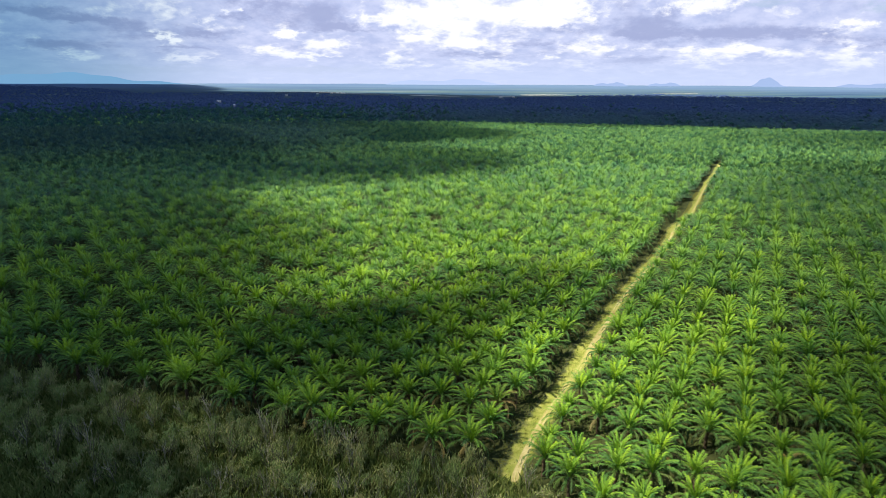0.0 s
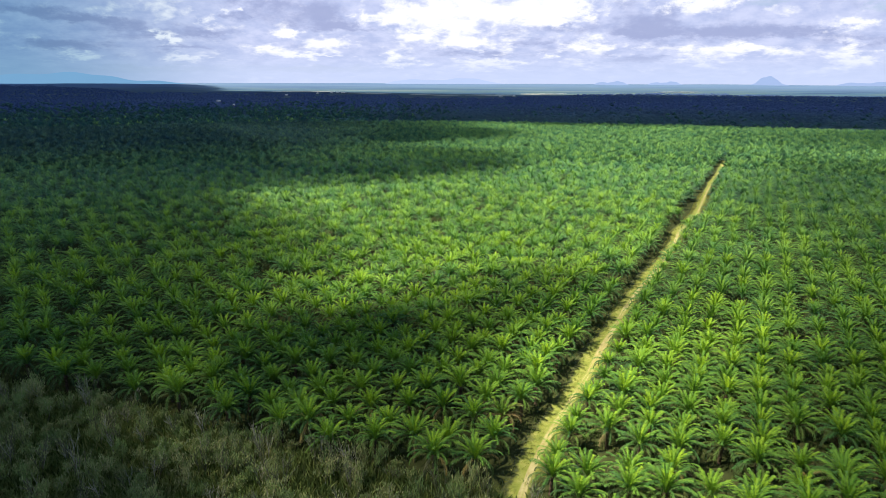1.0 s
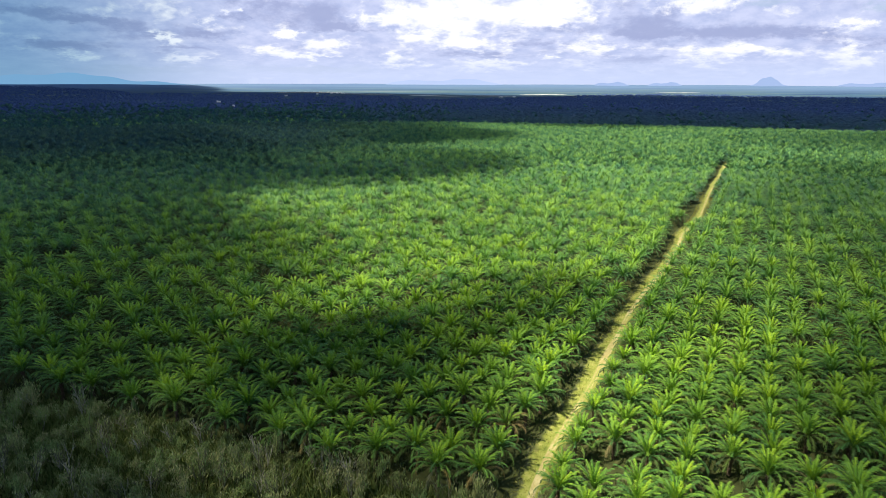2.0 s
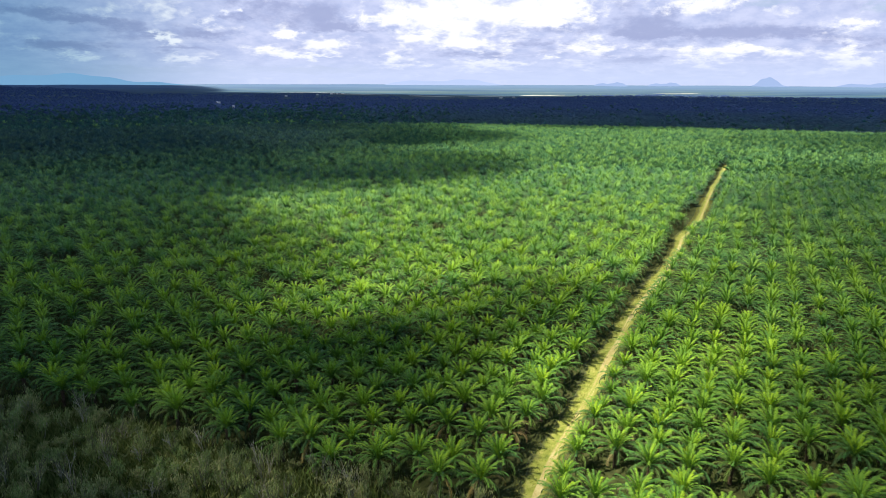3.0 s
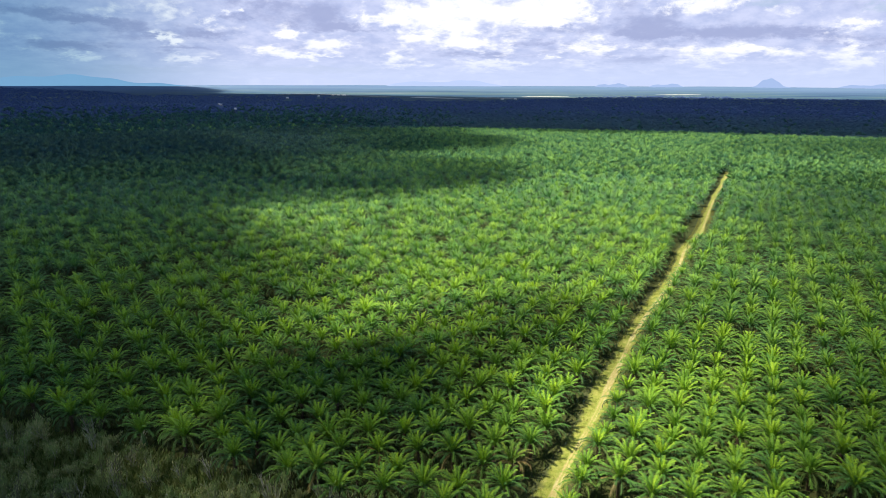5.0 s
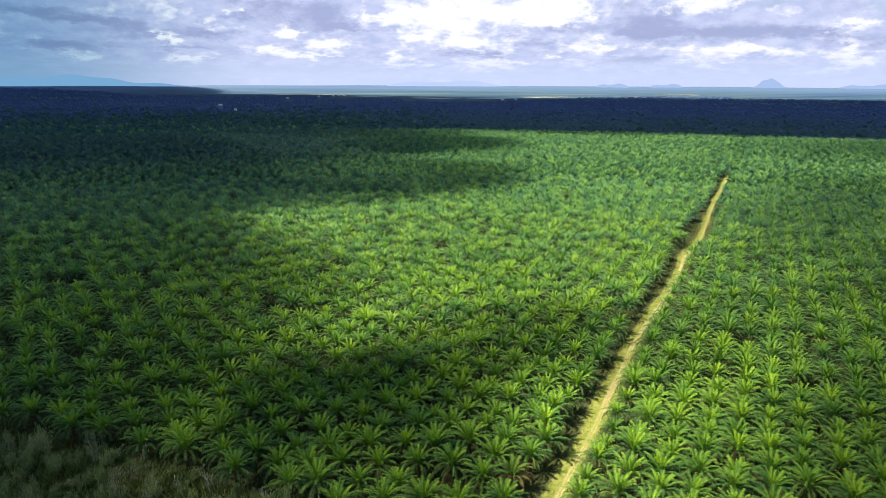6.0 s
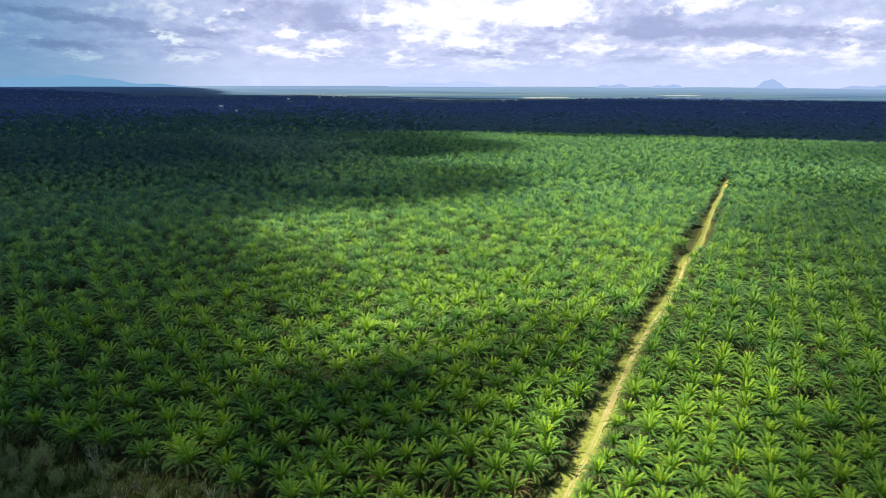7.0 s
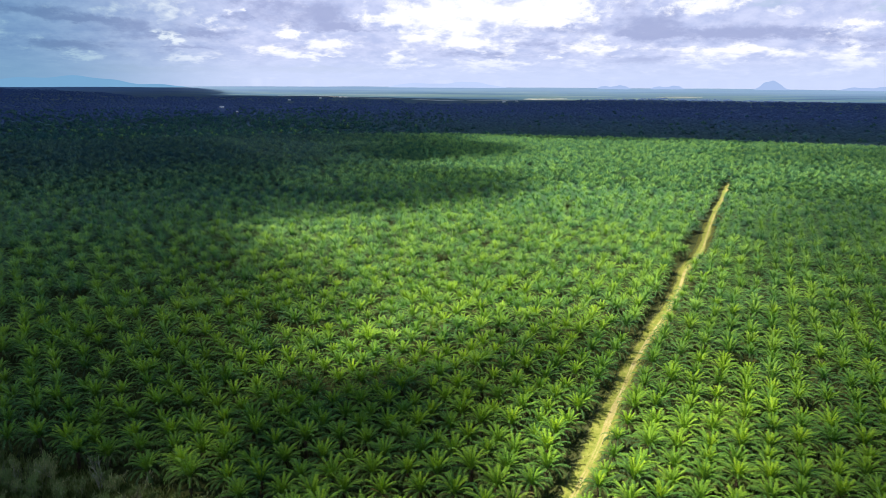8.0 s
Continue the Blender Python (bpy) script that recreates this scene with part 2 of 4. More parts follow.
def ground_material():
    """Soil and undergrowth near by; paler cropped fields and bare strips on the far plain, with haze painted in."""
    m, n = material("plantation_ground")
    pos = place(n)
    xyz = n.add("ShaderNodeSeparateXYZ")
    n.put(xyz.inputs[0], pos)
    near = n.ramp(n.noise(pos, 0.35, 6.0), [(0.30, (0.032, 0.042, 0.016)), (0.50, (0.060, 0.072, 0.026)), (0.66, (0.085, 0.095, 0.036)), (0.82, (0.13, 0.125, 0.055))])
    near = n.mix(n.math("MULTIPLY", n.noise(pos, 4.0, 4.0), 0.6), near, n.mix(1.0, near, (0.5, 0.5, 0.45), "MULTIPLY"))
    # fields of the far plain lie in long strips
    strip = n.add("ShaderNodeVectorMath", operation="MULTIPLY")
    n.put(strip.inputs[0], pos)
    strip.inputs[1].default_value = (0.0007, 0.0042, 0.0)
    s1 = n.noise(strip.outputs[0], 1.0, 4.0, 0.5)
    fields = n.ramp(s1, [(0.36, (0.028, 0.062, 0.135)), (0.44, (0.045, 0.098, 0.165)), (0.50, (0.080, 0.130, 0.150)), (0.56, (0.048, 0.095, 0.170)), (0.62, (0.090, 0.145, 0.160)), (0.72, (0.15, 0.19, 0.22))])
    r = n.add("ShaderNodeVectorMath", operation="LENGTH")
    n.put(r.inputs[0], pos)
    # forest floor matched to the canopy, distance haze painted in
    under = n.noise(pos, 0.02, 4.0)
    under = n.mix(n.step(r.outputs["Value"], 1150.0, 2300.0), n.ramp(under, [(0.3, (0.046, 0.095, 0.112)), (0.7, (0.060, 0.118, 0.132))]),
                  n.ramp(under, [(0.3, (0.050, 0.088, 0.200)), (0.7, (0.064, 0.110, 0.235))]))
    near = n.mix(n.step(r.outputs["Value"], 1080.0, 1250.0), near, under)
    # farthest fields blended towards a painted haze blue
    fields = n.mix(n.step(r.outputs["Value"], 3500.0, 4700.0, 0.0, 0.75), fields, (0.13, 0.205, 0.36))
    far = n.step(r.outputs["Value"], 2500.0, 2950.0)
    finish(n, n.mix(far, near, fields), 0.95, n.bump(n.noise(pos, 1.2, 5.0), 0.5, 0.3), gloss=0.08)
    return m


def road_material():
    m, n = material("sandy_track")
    pos = place(n)
    across = n.add("ShaderNodeAttribute", attribute_name="across").outputs["Fac"]
    big = n.noise(pos, 0.16, 4.0)
    small = n.noise(pos, 2.2, 6.0)
    sand = n.ramp(n.math("ADD", n.math("MULTIPLY", big, 0.6), n.math("MULTIPLY", small, 0.4)),
                  [(0.36, (0.29, 0.24, 0.08)), (0.50, (0.39, 0.33, 0.135)), (0.64, (0.54, 0.47, 0.25))])
    turf = n.ramp(small, [(0.35, (0.20, 0.23, 0.045)), (0.65, (0.34, 0.345, 0.09))])
    # two worn wheel lines with a grassy crown and grassy edges
    worn = n.math("MULTIPLY", n.math("SUBTRACT", n.noise(pos, 0.022, 3.0), 0.51), 2.2)
    off = n.math("ABSOLUTE", n.math("SUBTRACT", n.math("ABSOLUTE", across), 0.40))
    wear = n.step(n.math("ADD", off, n.math("MULTIPLY", n.math("SUBTRACT", n.math("SUBTRACT", n.noise(pos, 0.5, 4.0), 0.5), worn), 0.8)), 0.16, 0.55)
    finish(n, n.mix(wear, sand, turf), 0.95, n.bump(small, 0.6, 0.08))
    return m


def verge_material():
    m, n = material("grassy_verge")
    pos = place(n)
    col = n.ramp(n.noise(pos, 0.5, 6.0), [(0.30, (0.14, 0.18, 0.03)), (0.5, (0.25, 0.275, 0.052)), (0.7, (0.35, 0.345, 0.10))])
    across = n.math("ABSOLUTE", n.add("ShaderNodeAttribute", attribute_name="across").outputs["Fac"])
    thin = n.step(n.math("ADD", across, n.math("MULTIPLY", n.math("SUBTRACT", n.noise(pos, 0.35, 5.0, 0.65), 0.5), 0.9)), 0.45, 0.80)
    litter = n.ramp(n.noise(pos, 1.1, 6.0), [(0.35, (0.040, 0.052, 0.019)), (0.65, (0.085, 0.095, 0.036))])
    finish(n, n.mix(thin, col, litter), 0.95, n.bump(n.noise(pos, 3.0, 5.0), 0.8, 0.2))
    return m


GROUND, ROAD, VERGE = ground_material(), road_material(), verge_material()


def plain_material(name, a, b, scale, rough=0.8):
    m, n = material(name)
    finish(n, n.mix(n.noise(place(n), scale, 5.0), a, b), rough)
    return m


WALL = plain_material("white_wall", (0.62, 0.61, 0.58), (0.82, 0.82, 0.80), 0.5)
ROOF = plain_material("pale_metal_roof", (0.55, 0.56, 0.58), (0.85, 0.85, 0.86), 0.3, 0.5)
GLASS = plain_material("dark_window", (0.02, 0.025, 0.03), (0.05, 0.06, 0.07), 0.5, 0.1)
DOORWOOD = plain_material("brown_door", (0.12, 0.07, 0.04), (0.2, 0.12, 0.07), 1.0)


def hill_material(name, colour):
    """Hills so far off that they are a plain backdrop, glowing in painted haze colours."""
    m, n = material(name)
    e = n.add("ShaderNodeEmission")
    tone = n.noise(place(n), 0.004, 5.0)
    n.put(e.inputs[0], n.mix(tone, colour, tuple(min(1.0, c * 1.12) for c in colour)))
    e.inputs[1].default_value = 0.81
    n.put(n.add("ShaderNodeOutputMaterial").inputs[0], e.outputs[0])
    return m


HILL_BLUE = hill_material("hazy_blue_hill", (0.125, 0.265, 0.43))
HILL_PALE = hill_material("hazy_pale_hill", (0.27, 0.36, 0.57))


def cloud_material():
    """Cumulus: dense in the middle, thinning to wisps at the rim."""
    m, n = material("cumulus_cloud")
    own = n.add("ShaderNodeTexCoord").outputs["Object"]
    flat = n.add("ShaderNodeVectorMath", operation="MULTIPLY")
    n.put(flat.inputs[0], own)
    flat.inputs[1].default_value = (1, 1, 0)
    r = n.add("ShaderNodeVectorMath", operation="LENGTH")
    n.put(r.inputs[0], flat.outputs[0])
    pos = place(n)
    info = n.add("ShaderNodeObjectInfo")
    rgb = n.add("ShaderNodeSeparateColor")
    n.put(rgb.inputs[0], info.outputs["Color"])
    soft, torn = rgb.outputs[0], rgb.outputs[1]
    ragged = n.math("MULTIPLY", n.math("SUBTRACT", n.noise(pos, 0.009, 5.0, 0.55), 0.5), torn)
    reach = n.math("ADD", r.outputs["Value"], ragged)
    dense = n.step(reach, n.math("ADD", 0.84, soft), n.math("SUBTRACT", 0.84, soft))
    dense = n.math("MULTIPLY", dense, info.outputs["Alpha"])
    d = n.add("ShaderNodeBsdfDiffuse")
    t = n.add("ShaderNodeBsdfTranslucent")
    d.inputs[0].default_value = t.inputs[0].default_value = (0.43, 0.53, 0.68, 1)
    half = n.add("ShaderNodeMixShader")
    half.inputs[0].default_value = 0.5
    n.put(half.inputs[1], d.outputs[0])
    n.put(half.inputs[2], t.outputs[0])
    clear = n.add("ShaderNodeBsdfTransparent")
    mixer = n.add("ShaderNodeMixShader")
    n.put(mixer.inputs[0], dense)
    n.put(mixer.inputs[1], clear.outputs[0])
    n.put(mixer.inputs[2], half.outputs[0])
    n.put(n.add("ShaderNodeOutputMaterial").inputs[0], mixer.outputs[0])
    return m


CLOUD = cloud_material()


# ---- helpers for meshes ----
def part(name, bm, mat, parent=None, label=""):
    """Links a bmesh as one mesh object, under a thing or a part."""
    mesh = bpy.data.meshes.new(name)
    bm.to_mesh(mesh)
    bm.free()
    mesh.materials.append(mat)
    ob = new(name, mesh)
    ob.parent = parent
    return tagged(ob, label)


def tri_mesh(name, verts, tris, mat, **attrs):
    """A mesh from arrays of corners and triangles, with numbers stored per corner."""
    verts, tris = np.asarray(verts, dtype=np.float32), np.asarray(tris, dtype=np.int32)
    mesh = bpy.data.meshes.new(name)
    mesh.vertices.add(len(verts))
    mesh.vertices.foreach_set("co", verts.ravel())
    mesh.loops.add(tris.size)
    mesh.loops.foreach_set("vertex_index", tris.ravel())
    mesh.polygons.add(len(tris))
    mesh.polygons.foreach_set("loop_start", np.arange(0, tris.size, 3, dtype=np.int32))
    for key, values in attrs.items():
        at = mesh.attributes.new(key, "FLOAT", "POINT")
        at.data.foreach_set("value", np.asarray(values, dtype=np.float32))
    mesh.materials.append(mat)
    mesh.update(calc_edges=True)
    return mesh


def merge(pieces):
    """Joins (verts, tris, age) triples."""
    vs, ts, ages, base = [], [], [], 0
    for v, t, a in pieces:
        vs.append(v)
        ts.append(np.asarray(t) + base)
        ages.append(a)
        base += len(v)
    return np.concatenate(vs), np.concatenate(ts), np.concatenate(ages)


# ---- the lie of the land ----
def rise(r):
    """The plain lifts slowly towards the horizon."""
    s = np.clip((np.asarray(r, dtype=float) - 2700.0) / 2200.0, 0, 1)
    return 53.0 * s ** 1.3


def land(x, y):
    x, y = np.asarray(x, dtype=float), np.asarray(y, dtype=float)
    r = np.hypot(x, y)
    swell = 0.8 * np.sin(x * 0.017 + 1.3) * np.sin(y * 0.013 + 0.4) + 0.5 * np.sin(x * 0.006 - y * 0.009)
    far = np.clip((r - 700) / 900, 0, 1) * 3.0 * (np.sin(x * 0.0042 + y * 0.0021) * np.sin(y * 0.0051 + 0.8))
    return swell * np.clip(r / 120, 0, 1) + far + rise(r)


def build_ground():
    rings = np.concatenate([np.arange(0, 800, 16.0), np.arange(800, 2600, 50.0), np.arange(2600, 4941, 90.0)])
    n = 180
    ang = np.arange(n) * 2 * math.pi / n
    vs = [np.array([[0, 0, float(land(0, 0))]])]
    for r in rings[1:]:
        x, y = r * np.cos(ang), r * np.sin(ang)
        vs.append(np.stack([x, y, land(x, y)], 1))
    tris = [(0, 1 + i, 1 + (i + 1) % n) for i in range(n)]
    for k in range(len(rings) - 2):
        a, b = 1 + k * n, 1 + (k + 1) * n
        for i in range(n):
            j = (i + 1) % n
            tris += [(a + i, b + i, b + j), (a + i, b + j, a + j)]
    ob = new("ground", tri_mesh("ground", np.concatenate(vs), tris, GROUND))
    for p in ob.data.polygons:
        p.use_smooth = True
    return tagged(ob, "flat tropical soil with undergrowth running to pale far fields", "ground", kind="structure")


build_ground()

# the track's centre line: x for each y
ROAD_Y = [60, 112, 121, 130, 140, 153, 161, 172, 181, 193, 206, 217, 228, 244, 255, 274, 288, 312, 330, 350, 373, 399, 430, 465, 508, 557, 614, 663, 720, 900, 1150]
ROAD_X = [-2, 11.5, 14.3, 17.8, 21.8, 27.9, 31.9, 37.2, 41.3, 46.1, 52.3, 57.2, 61.9, 70, 75.6, 86.5, 94, 106.2, 114.2, 122.6, 136.3, 150.5, 164.4, 180.2, 199.9, 223.7, 251.7, 274, 303, 385, 500]


def road_x(y):
    return np.interp(y, ROAD_Y, ROAD_X)


def ribbon(name, y0, y1, half, lift, mat, wobble, cols, shift=0.0):
    ys = np.arange(y0, y1, 2.0)
    xs = road_x(ys)
    k = np.ones(7) / 7
    xs = np.convolve(np.pad(xs, 3, mode="edge"), k, mode="valid")
    dx, dy = np.gradient(xs), np.gradient(ys)
    nx, ny = dy / np.hypot(dx, dy), -dx / np.hypot(dx, dy)
    rng = np.random.default_rng(5)
    vs, across = [], []
    for i in range(len(ys)):
        w = half * float(np.interp(ys[i], [250, 400], [1.0, 0.72])) * (1 + wobble * math.sin(ys[i] * 0.11) * math.sin(ys[i] * 0.037 + 1) + wobble * (rng.random() - 0.5))
        for c in range(cols):
            a = 2 * c / (cols - 1) - 1
            x, y = xs[i] + nx[i] * (a * w + shift), ys[i] + ny[i] * (a * w + shift)
            rut = -0.08 * math.exp(-((abs(a) - 0.45) / 0.16) ** 2) if half < 3 else 0.0
            edge = (-0.06 if half < 3 else -0.16) if abs(a) > 0.99 else 0.0
            vs.append((x, y, float(land(x, y)) + lift + rut + edge))
            across.append(a)
    tris = []
    for i in range(len(ys) - 1):
        for c in range(cols - 1):
            a = i * cols + c
            tris += [(a, a + 1, a + cols + 1), (a, a + cols + 1, a + cols)]
    return new(name, tri_mesh(name, vs, tris, mat, across=across))


tagged(ribbon("verge", 110, 668, 4.2, 0.12, VERGE, 0.3, 9), "sunlit yellow-green grass verge along the track", "verge", kind="structure")
tagged(ribbon("road", 116, 664, 0.95, 0.22, ROAD, 0.22, 13, 0.7), "narrow sandy plantation track with worn wheel lines", "track", kind="structure")


# ---- hills on the horizon ----
def hill(name, az0, az1, r, crest, mat, label, seed):
    """A ridge along the horizon; crest gives its height for 0..1 along it."""
    rng = random.Random(seed)
    bm = bmesh.new()
    count = 48
    rows = []
    base = float(rise(r)) - 6
    for i in range(count + 1):
        s = i / count
        a = az0 + (az1 - az0) * s
        h = crest(s) * (1 + 0.05 * math.sin(37 * s + seed)) + (rng.random() - 0.5) * 0.7 * math.sin(math.pi * s)
        col = []
        for q, back in ((0.0, -60), (0.55, -30), (1.0, 0), (0.4, 40), (0.0, 70)):
            rr = r + back
            col.append(bm.verts.new((rr * math.sin(a), rr * math.cos(a), base + max(0.0, h) * q)))
        rows.append(col)
    for p, q in zip(rows, rows[1:]):
        for u in range(4):
            bm.faces.new((p[u], p[u + 1], q[u + 1], q[u]))
    ob = part(name, bm, mat)
    return tagged(ob, label, "hill", kind="structure")


def long_ridge(s):
    return math.sin(math.pi * s) ** 0.6 * (30 + 42 * math.exp(-((s - 0.52) / 0.16) ** 2) + 36 * math.exp(-((s - 0.28) / 0.10) ** 2) + 5 * math.sin(31 * s)) if 0 < s < 1 else 0.0


def cone_peak(s):
    return 44 * math.exp(-(abs(s - 0.47) / 0.2) ** 3) + 18 * math.sin(math.pi * s)


def low_ridge(s):
    return 26 * math.sin(math.pi * s) ** 0.7 * (1 + 0.25 * math.sin(11 * s)) if 0 < s < 1 else 0.0


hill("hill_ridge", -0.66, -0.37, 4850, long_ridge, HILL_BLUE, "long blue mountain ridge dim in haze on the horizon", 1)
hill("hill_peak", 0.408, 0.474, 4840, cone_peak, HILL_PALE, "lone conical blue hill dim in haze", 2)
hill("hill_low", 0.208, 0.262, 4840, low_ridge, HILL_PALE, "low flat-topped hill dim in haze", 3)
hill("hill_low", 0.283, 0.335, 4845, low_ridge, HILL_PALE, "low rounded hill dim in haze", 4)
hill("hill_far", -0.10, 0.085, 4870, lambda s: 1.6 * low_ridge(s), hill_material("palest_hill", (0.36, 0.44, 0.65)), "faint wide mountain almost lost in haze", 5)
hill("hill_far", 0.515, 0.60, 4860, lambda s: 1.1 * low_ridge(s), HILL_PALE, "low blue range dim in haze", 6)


# ---- unseen clouds placed to shade the land ----
CLOUD_HIGH = 1000.0


def cloud(cx, cy, rx, ry, turn, thick, soft, torn, seed):
    """A flat-bottomed cumulus whose shadow falls on (cx, cy), with a rim soft and torn over so many metres."""
    rx, ry = rx / 0.84, ry / 0.84
    size = math.sqrt(rx * ry)
    bm = bmesh.new()
    bmesh.ops.create_icosphere(bm, subdivisions=4, radius=1.0)
    for v in bm.verts:
        p = v.co.copy()
        q = noise.fractal(p * 2.3 + Vector((seed, 0, 0)), 1.0, 2.0, 4)
        p *= 1.12 + 0.06 * q
        if p.z < 0:
            p.z *= 0.25
        v.co = p
    ob = part("cloud", bm, CLOUD)
    ob.data.polygons.foreach_set("use_smooth", [True] * len(ob.data.polygons))
    off = SUN_WAY * (CLOUD_HIGH / SUN_WAY.z)
    ob.location = (cx + off.x, cy + off.y, CLOUD_HIGH)
    ob.rotation_euler = (0, 0, radians(turn))
    ob.scale = (rx, ry, max(12.0, 0.22 * min(rx, ry)))
    ob.color = (min(0.5, soft / size), min(0.9, torn / size), 0, thick)
    return tagged(ob, "unseen grey-white cumulus cloud placed to shade the plantation", "cloud", "cumulus clouds", kind="structure")


cloud(-8, 195, 89, 28, 48, 0.33, 7, 7, 1)
cloud(-25, 126, 87, 32, 70, 0.37, 4, 6, 2)
cloud(-228, 223, 166, 192, -7, 0.61, 26, 26, 3)
cloud(-118, 188, 58, 50, 116, 0.62, 12, 12, 4)
cloud(-380, 562, 454, 202, 10, 0.52, 24, 36, 5)
cloud(-564, 970, 655, 267, -4, 0.53, 33, 50, 6)
# this and the next are added to stand in for lens falloff at the right
cloud(160, 135, 105, 74, 39, 0.62, 33, 26, 7)
cloud(388, 361, 214, 281, -32, 0.46, 75, 74, 8)
cloud(-108, 114, 149, 28, -31, 0.90, 28, 19, 9)
# added to darken the far left, standing in for lens falloff
cloud(-505, 549, 318, 605, 17, 0.75, 35, 53, 10)
cloud(-41, 932, 130, 86, 21, 0.42, 8, 13, 11)
cloud(-198, 555, 266, 61, 5, 0.38, 10, 15, 12)
cloud(-13, 149, 82, 24, -62, 0.20, 4, 5, 13)
cloud(785, 784, 353, 197, -11, 0.53, 704, 79, 14)
cloud(119, 242, 135, 34, 18, 0.18, 5, 8, 15)
cloud(-52, 890, 97, 46, -84, 0.60, 7, 8, 16)
cloud(-153, 559, 124, 27, -18, 0.90, 5, 7, 17)
cloud(-650, 1340, 720, 190, -4, 0.60, 40, 60, 19)
cloud(-150, 1110, 200, 85, -3, 0.42, 20, 20, 20)
cloud(300, 2190, 3600, 1060, -13, 0.85, 40, 120, 16)
cloud(-2500, 3300, 1150, 1300, 0, 0.95, 90, 300, 17)
cloud(-1350, 1650, 720, 640, 0, 0.95, 60, 120, 18)


# ---- oil palms ----
def rachis(length, up, bend, side):
    """The arched midrib of a frond along +x: its place and the way square to it, for 0..1 along it."""
    s = np.linspace(0, 1, 25)
    ang = up - bend * s ** 1.4
    step = length / 24
    px = np.concatenate([[0], np.cumsum(np.cos(ang[:-1]) * step)])
    pz = np.concatenate([[0], np.cumsum(np.sin(ang[:-1]) * step)])
    py = side * s ** 2 * length * 0.12

    def at(u):
        return np.array([np.interp(u, s, px), np.interp(u, s, py), np.interp(u, s, pz)])

    def square(u):
        a = np.interp(u, s, ang)
        return np.array([-math.sin(a), 0, math.cos(a)])

    return at, square


def frond(length, up, bend, side, n, wide, rng, fine):
    """One feathered frond along +x: corners and triangles. Fine ones have a midrib and narrow leaflets, coarse ones broad leaflets side by side."""
    at, square = rachis(length, up, bend, side)
    vs, ts = [], []
    if fine:
        for u in np.linspace(0, 1, 6):
            w = 0.09 * (1 - 0.8 * u)
            c = at(u)
            vs += [c + (0, -w, 0), c + (0, w, 0)]
        for i in range(5):
            a = 2 * i
            ts += [(a, a + 1, a + 3), (a, a + 3, a + 2)]
    start = 0.14 if fine else 0.08
    for i in range(n):
        u0 = start + (0.98 - start) * i / n
        for sgn in (-1, 1):
            u = u0 + rng.uniform(-0.012, 0.012)
            w = wide * (math.sin(math.pi * (0.16 + 0.76 * (u - start) / (1 - start))) ** 0.6) * rng.uniform(0.82, 1.15)
            b0, b1 = at(u), at(min(1, u + (1.0 if fine else 1.15) * (0.98 - start) / n))
            tip = at(min(1, u + 0.14)) + np.array([0, sgn * w * 0.93, 0]) + square(u) * (w * rng.uniform(-0.85, -0.1))
            a = len(vs)
            vs += [b0, b1, tip]
            ts += [(a, a + 1, a + 2)]
    return np.array(vs), np.array(ts)


def turned(v, a, z=0.0):
    c, s = math.cos(a), math.sin(a)
    out = v.copy()
    out[:, 0], out[:, 1] = c * v[:, 0] - s * v[:, 1], s * v[:, 0] + c * v[:, 1]
    out[:, 2] += z
    return out


def frond_plan(count, rng):
    """Where the fronds of one crown stand: turn, rise, bend, length and age, from the spear outwards."""
    rows = []
    for i in range(count):
        s = (i + 0.5) / count
        rows.append((i * 2.39996 + rng.uniform(-0.2, 0.2), radians(88 - 54 * s ** 1.4 + rng.uniform(-8, 8)),
                     radians(20 + 132 * min(1, 1.1 * s) + rng.uniform(-14, 14)), 4.7 + 2.1 * min(1, 2.2 * s) + rng.uniform(-0.7, 0.4), s))
    return rows


def crown(count, n, wide, seed, fine, lo=0.0, hi=1.0):
    rng = random.Random(seed)
    pieces = []
    for a, up, bend, length, s in frond_plan(count, rng):
        if lo <= s < hi:
            v, t = frond(length, up, bend, rng.uniform(-1, 1), n, wide, rng, fine)
            v = v + np.array([0.22, 0, 0])
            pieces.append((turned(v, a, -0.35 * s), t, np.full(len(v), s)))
    return merge(pieces)


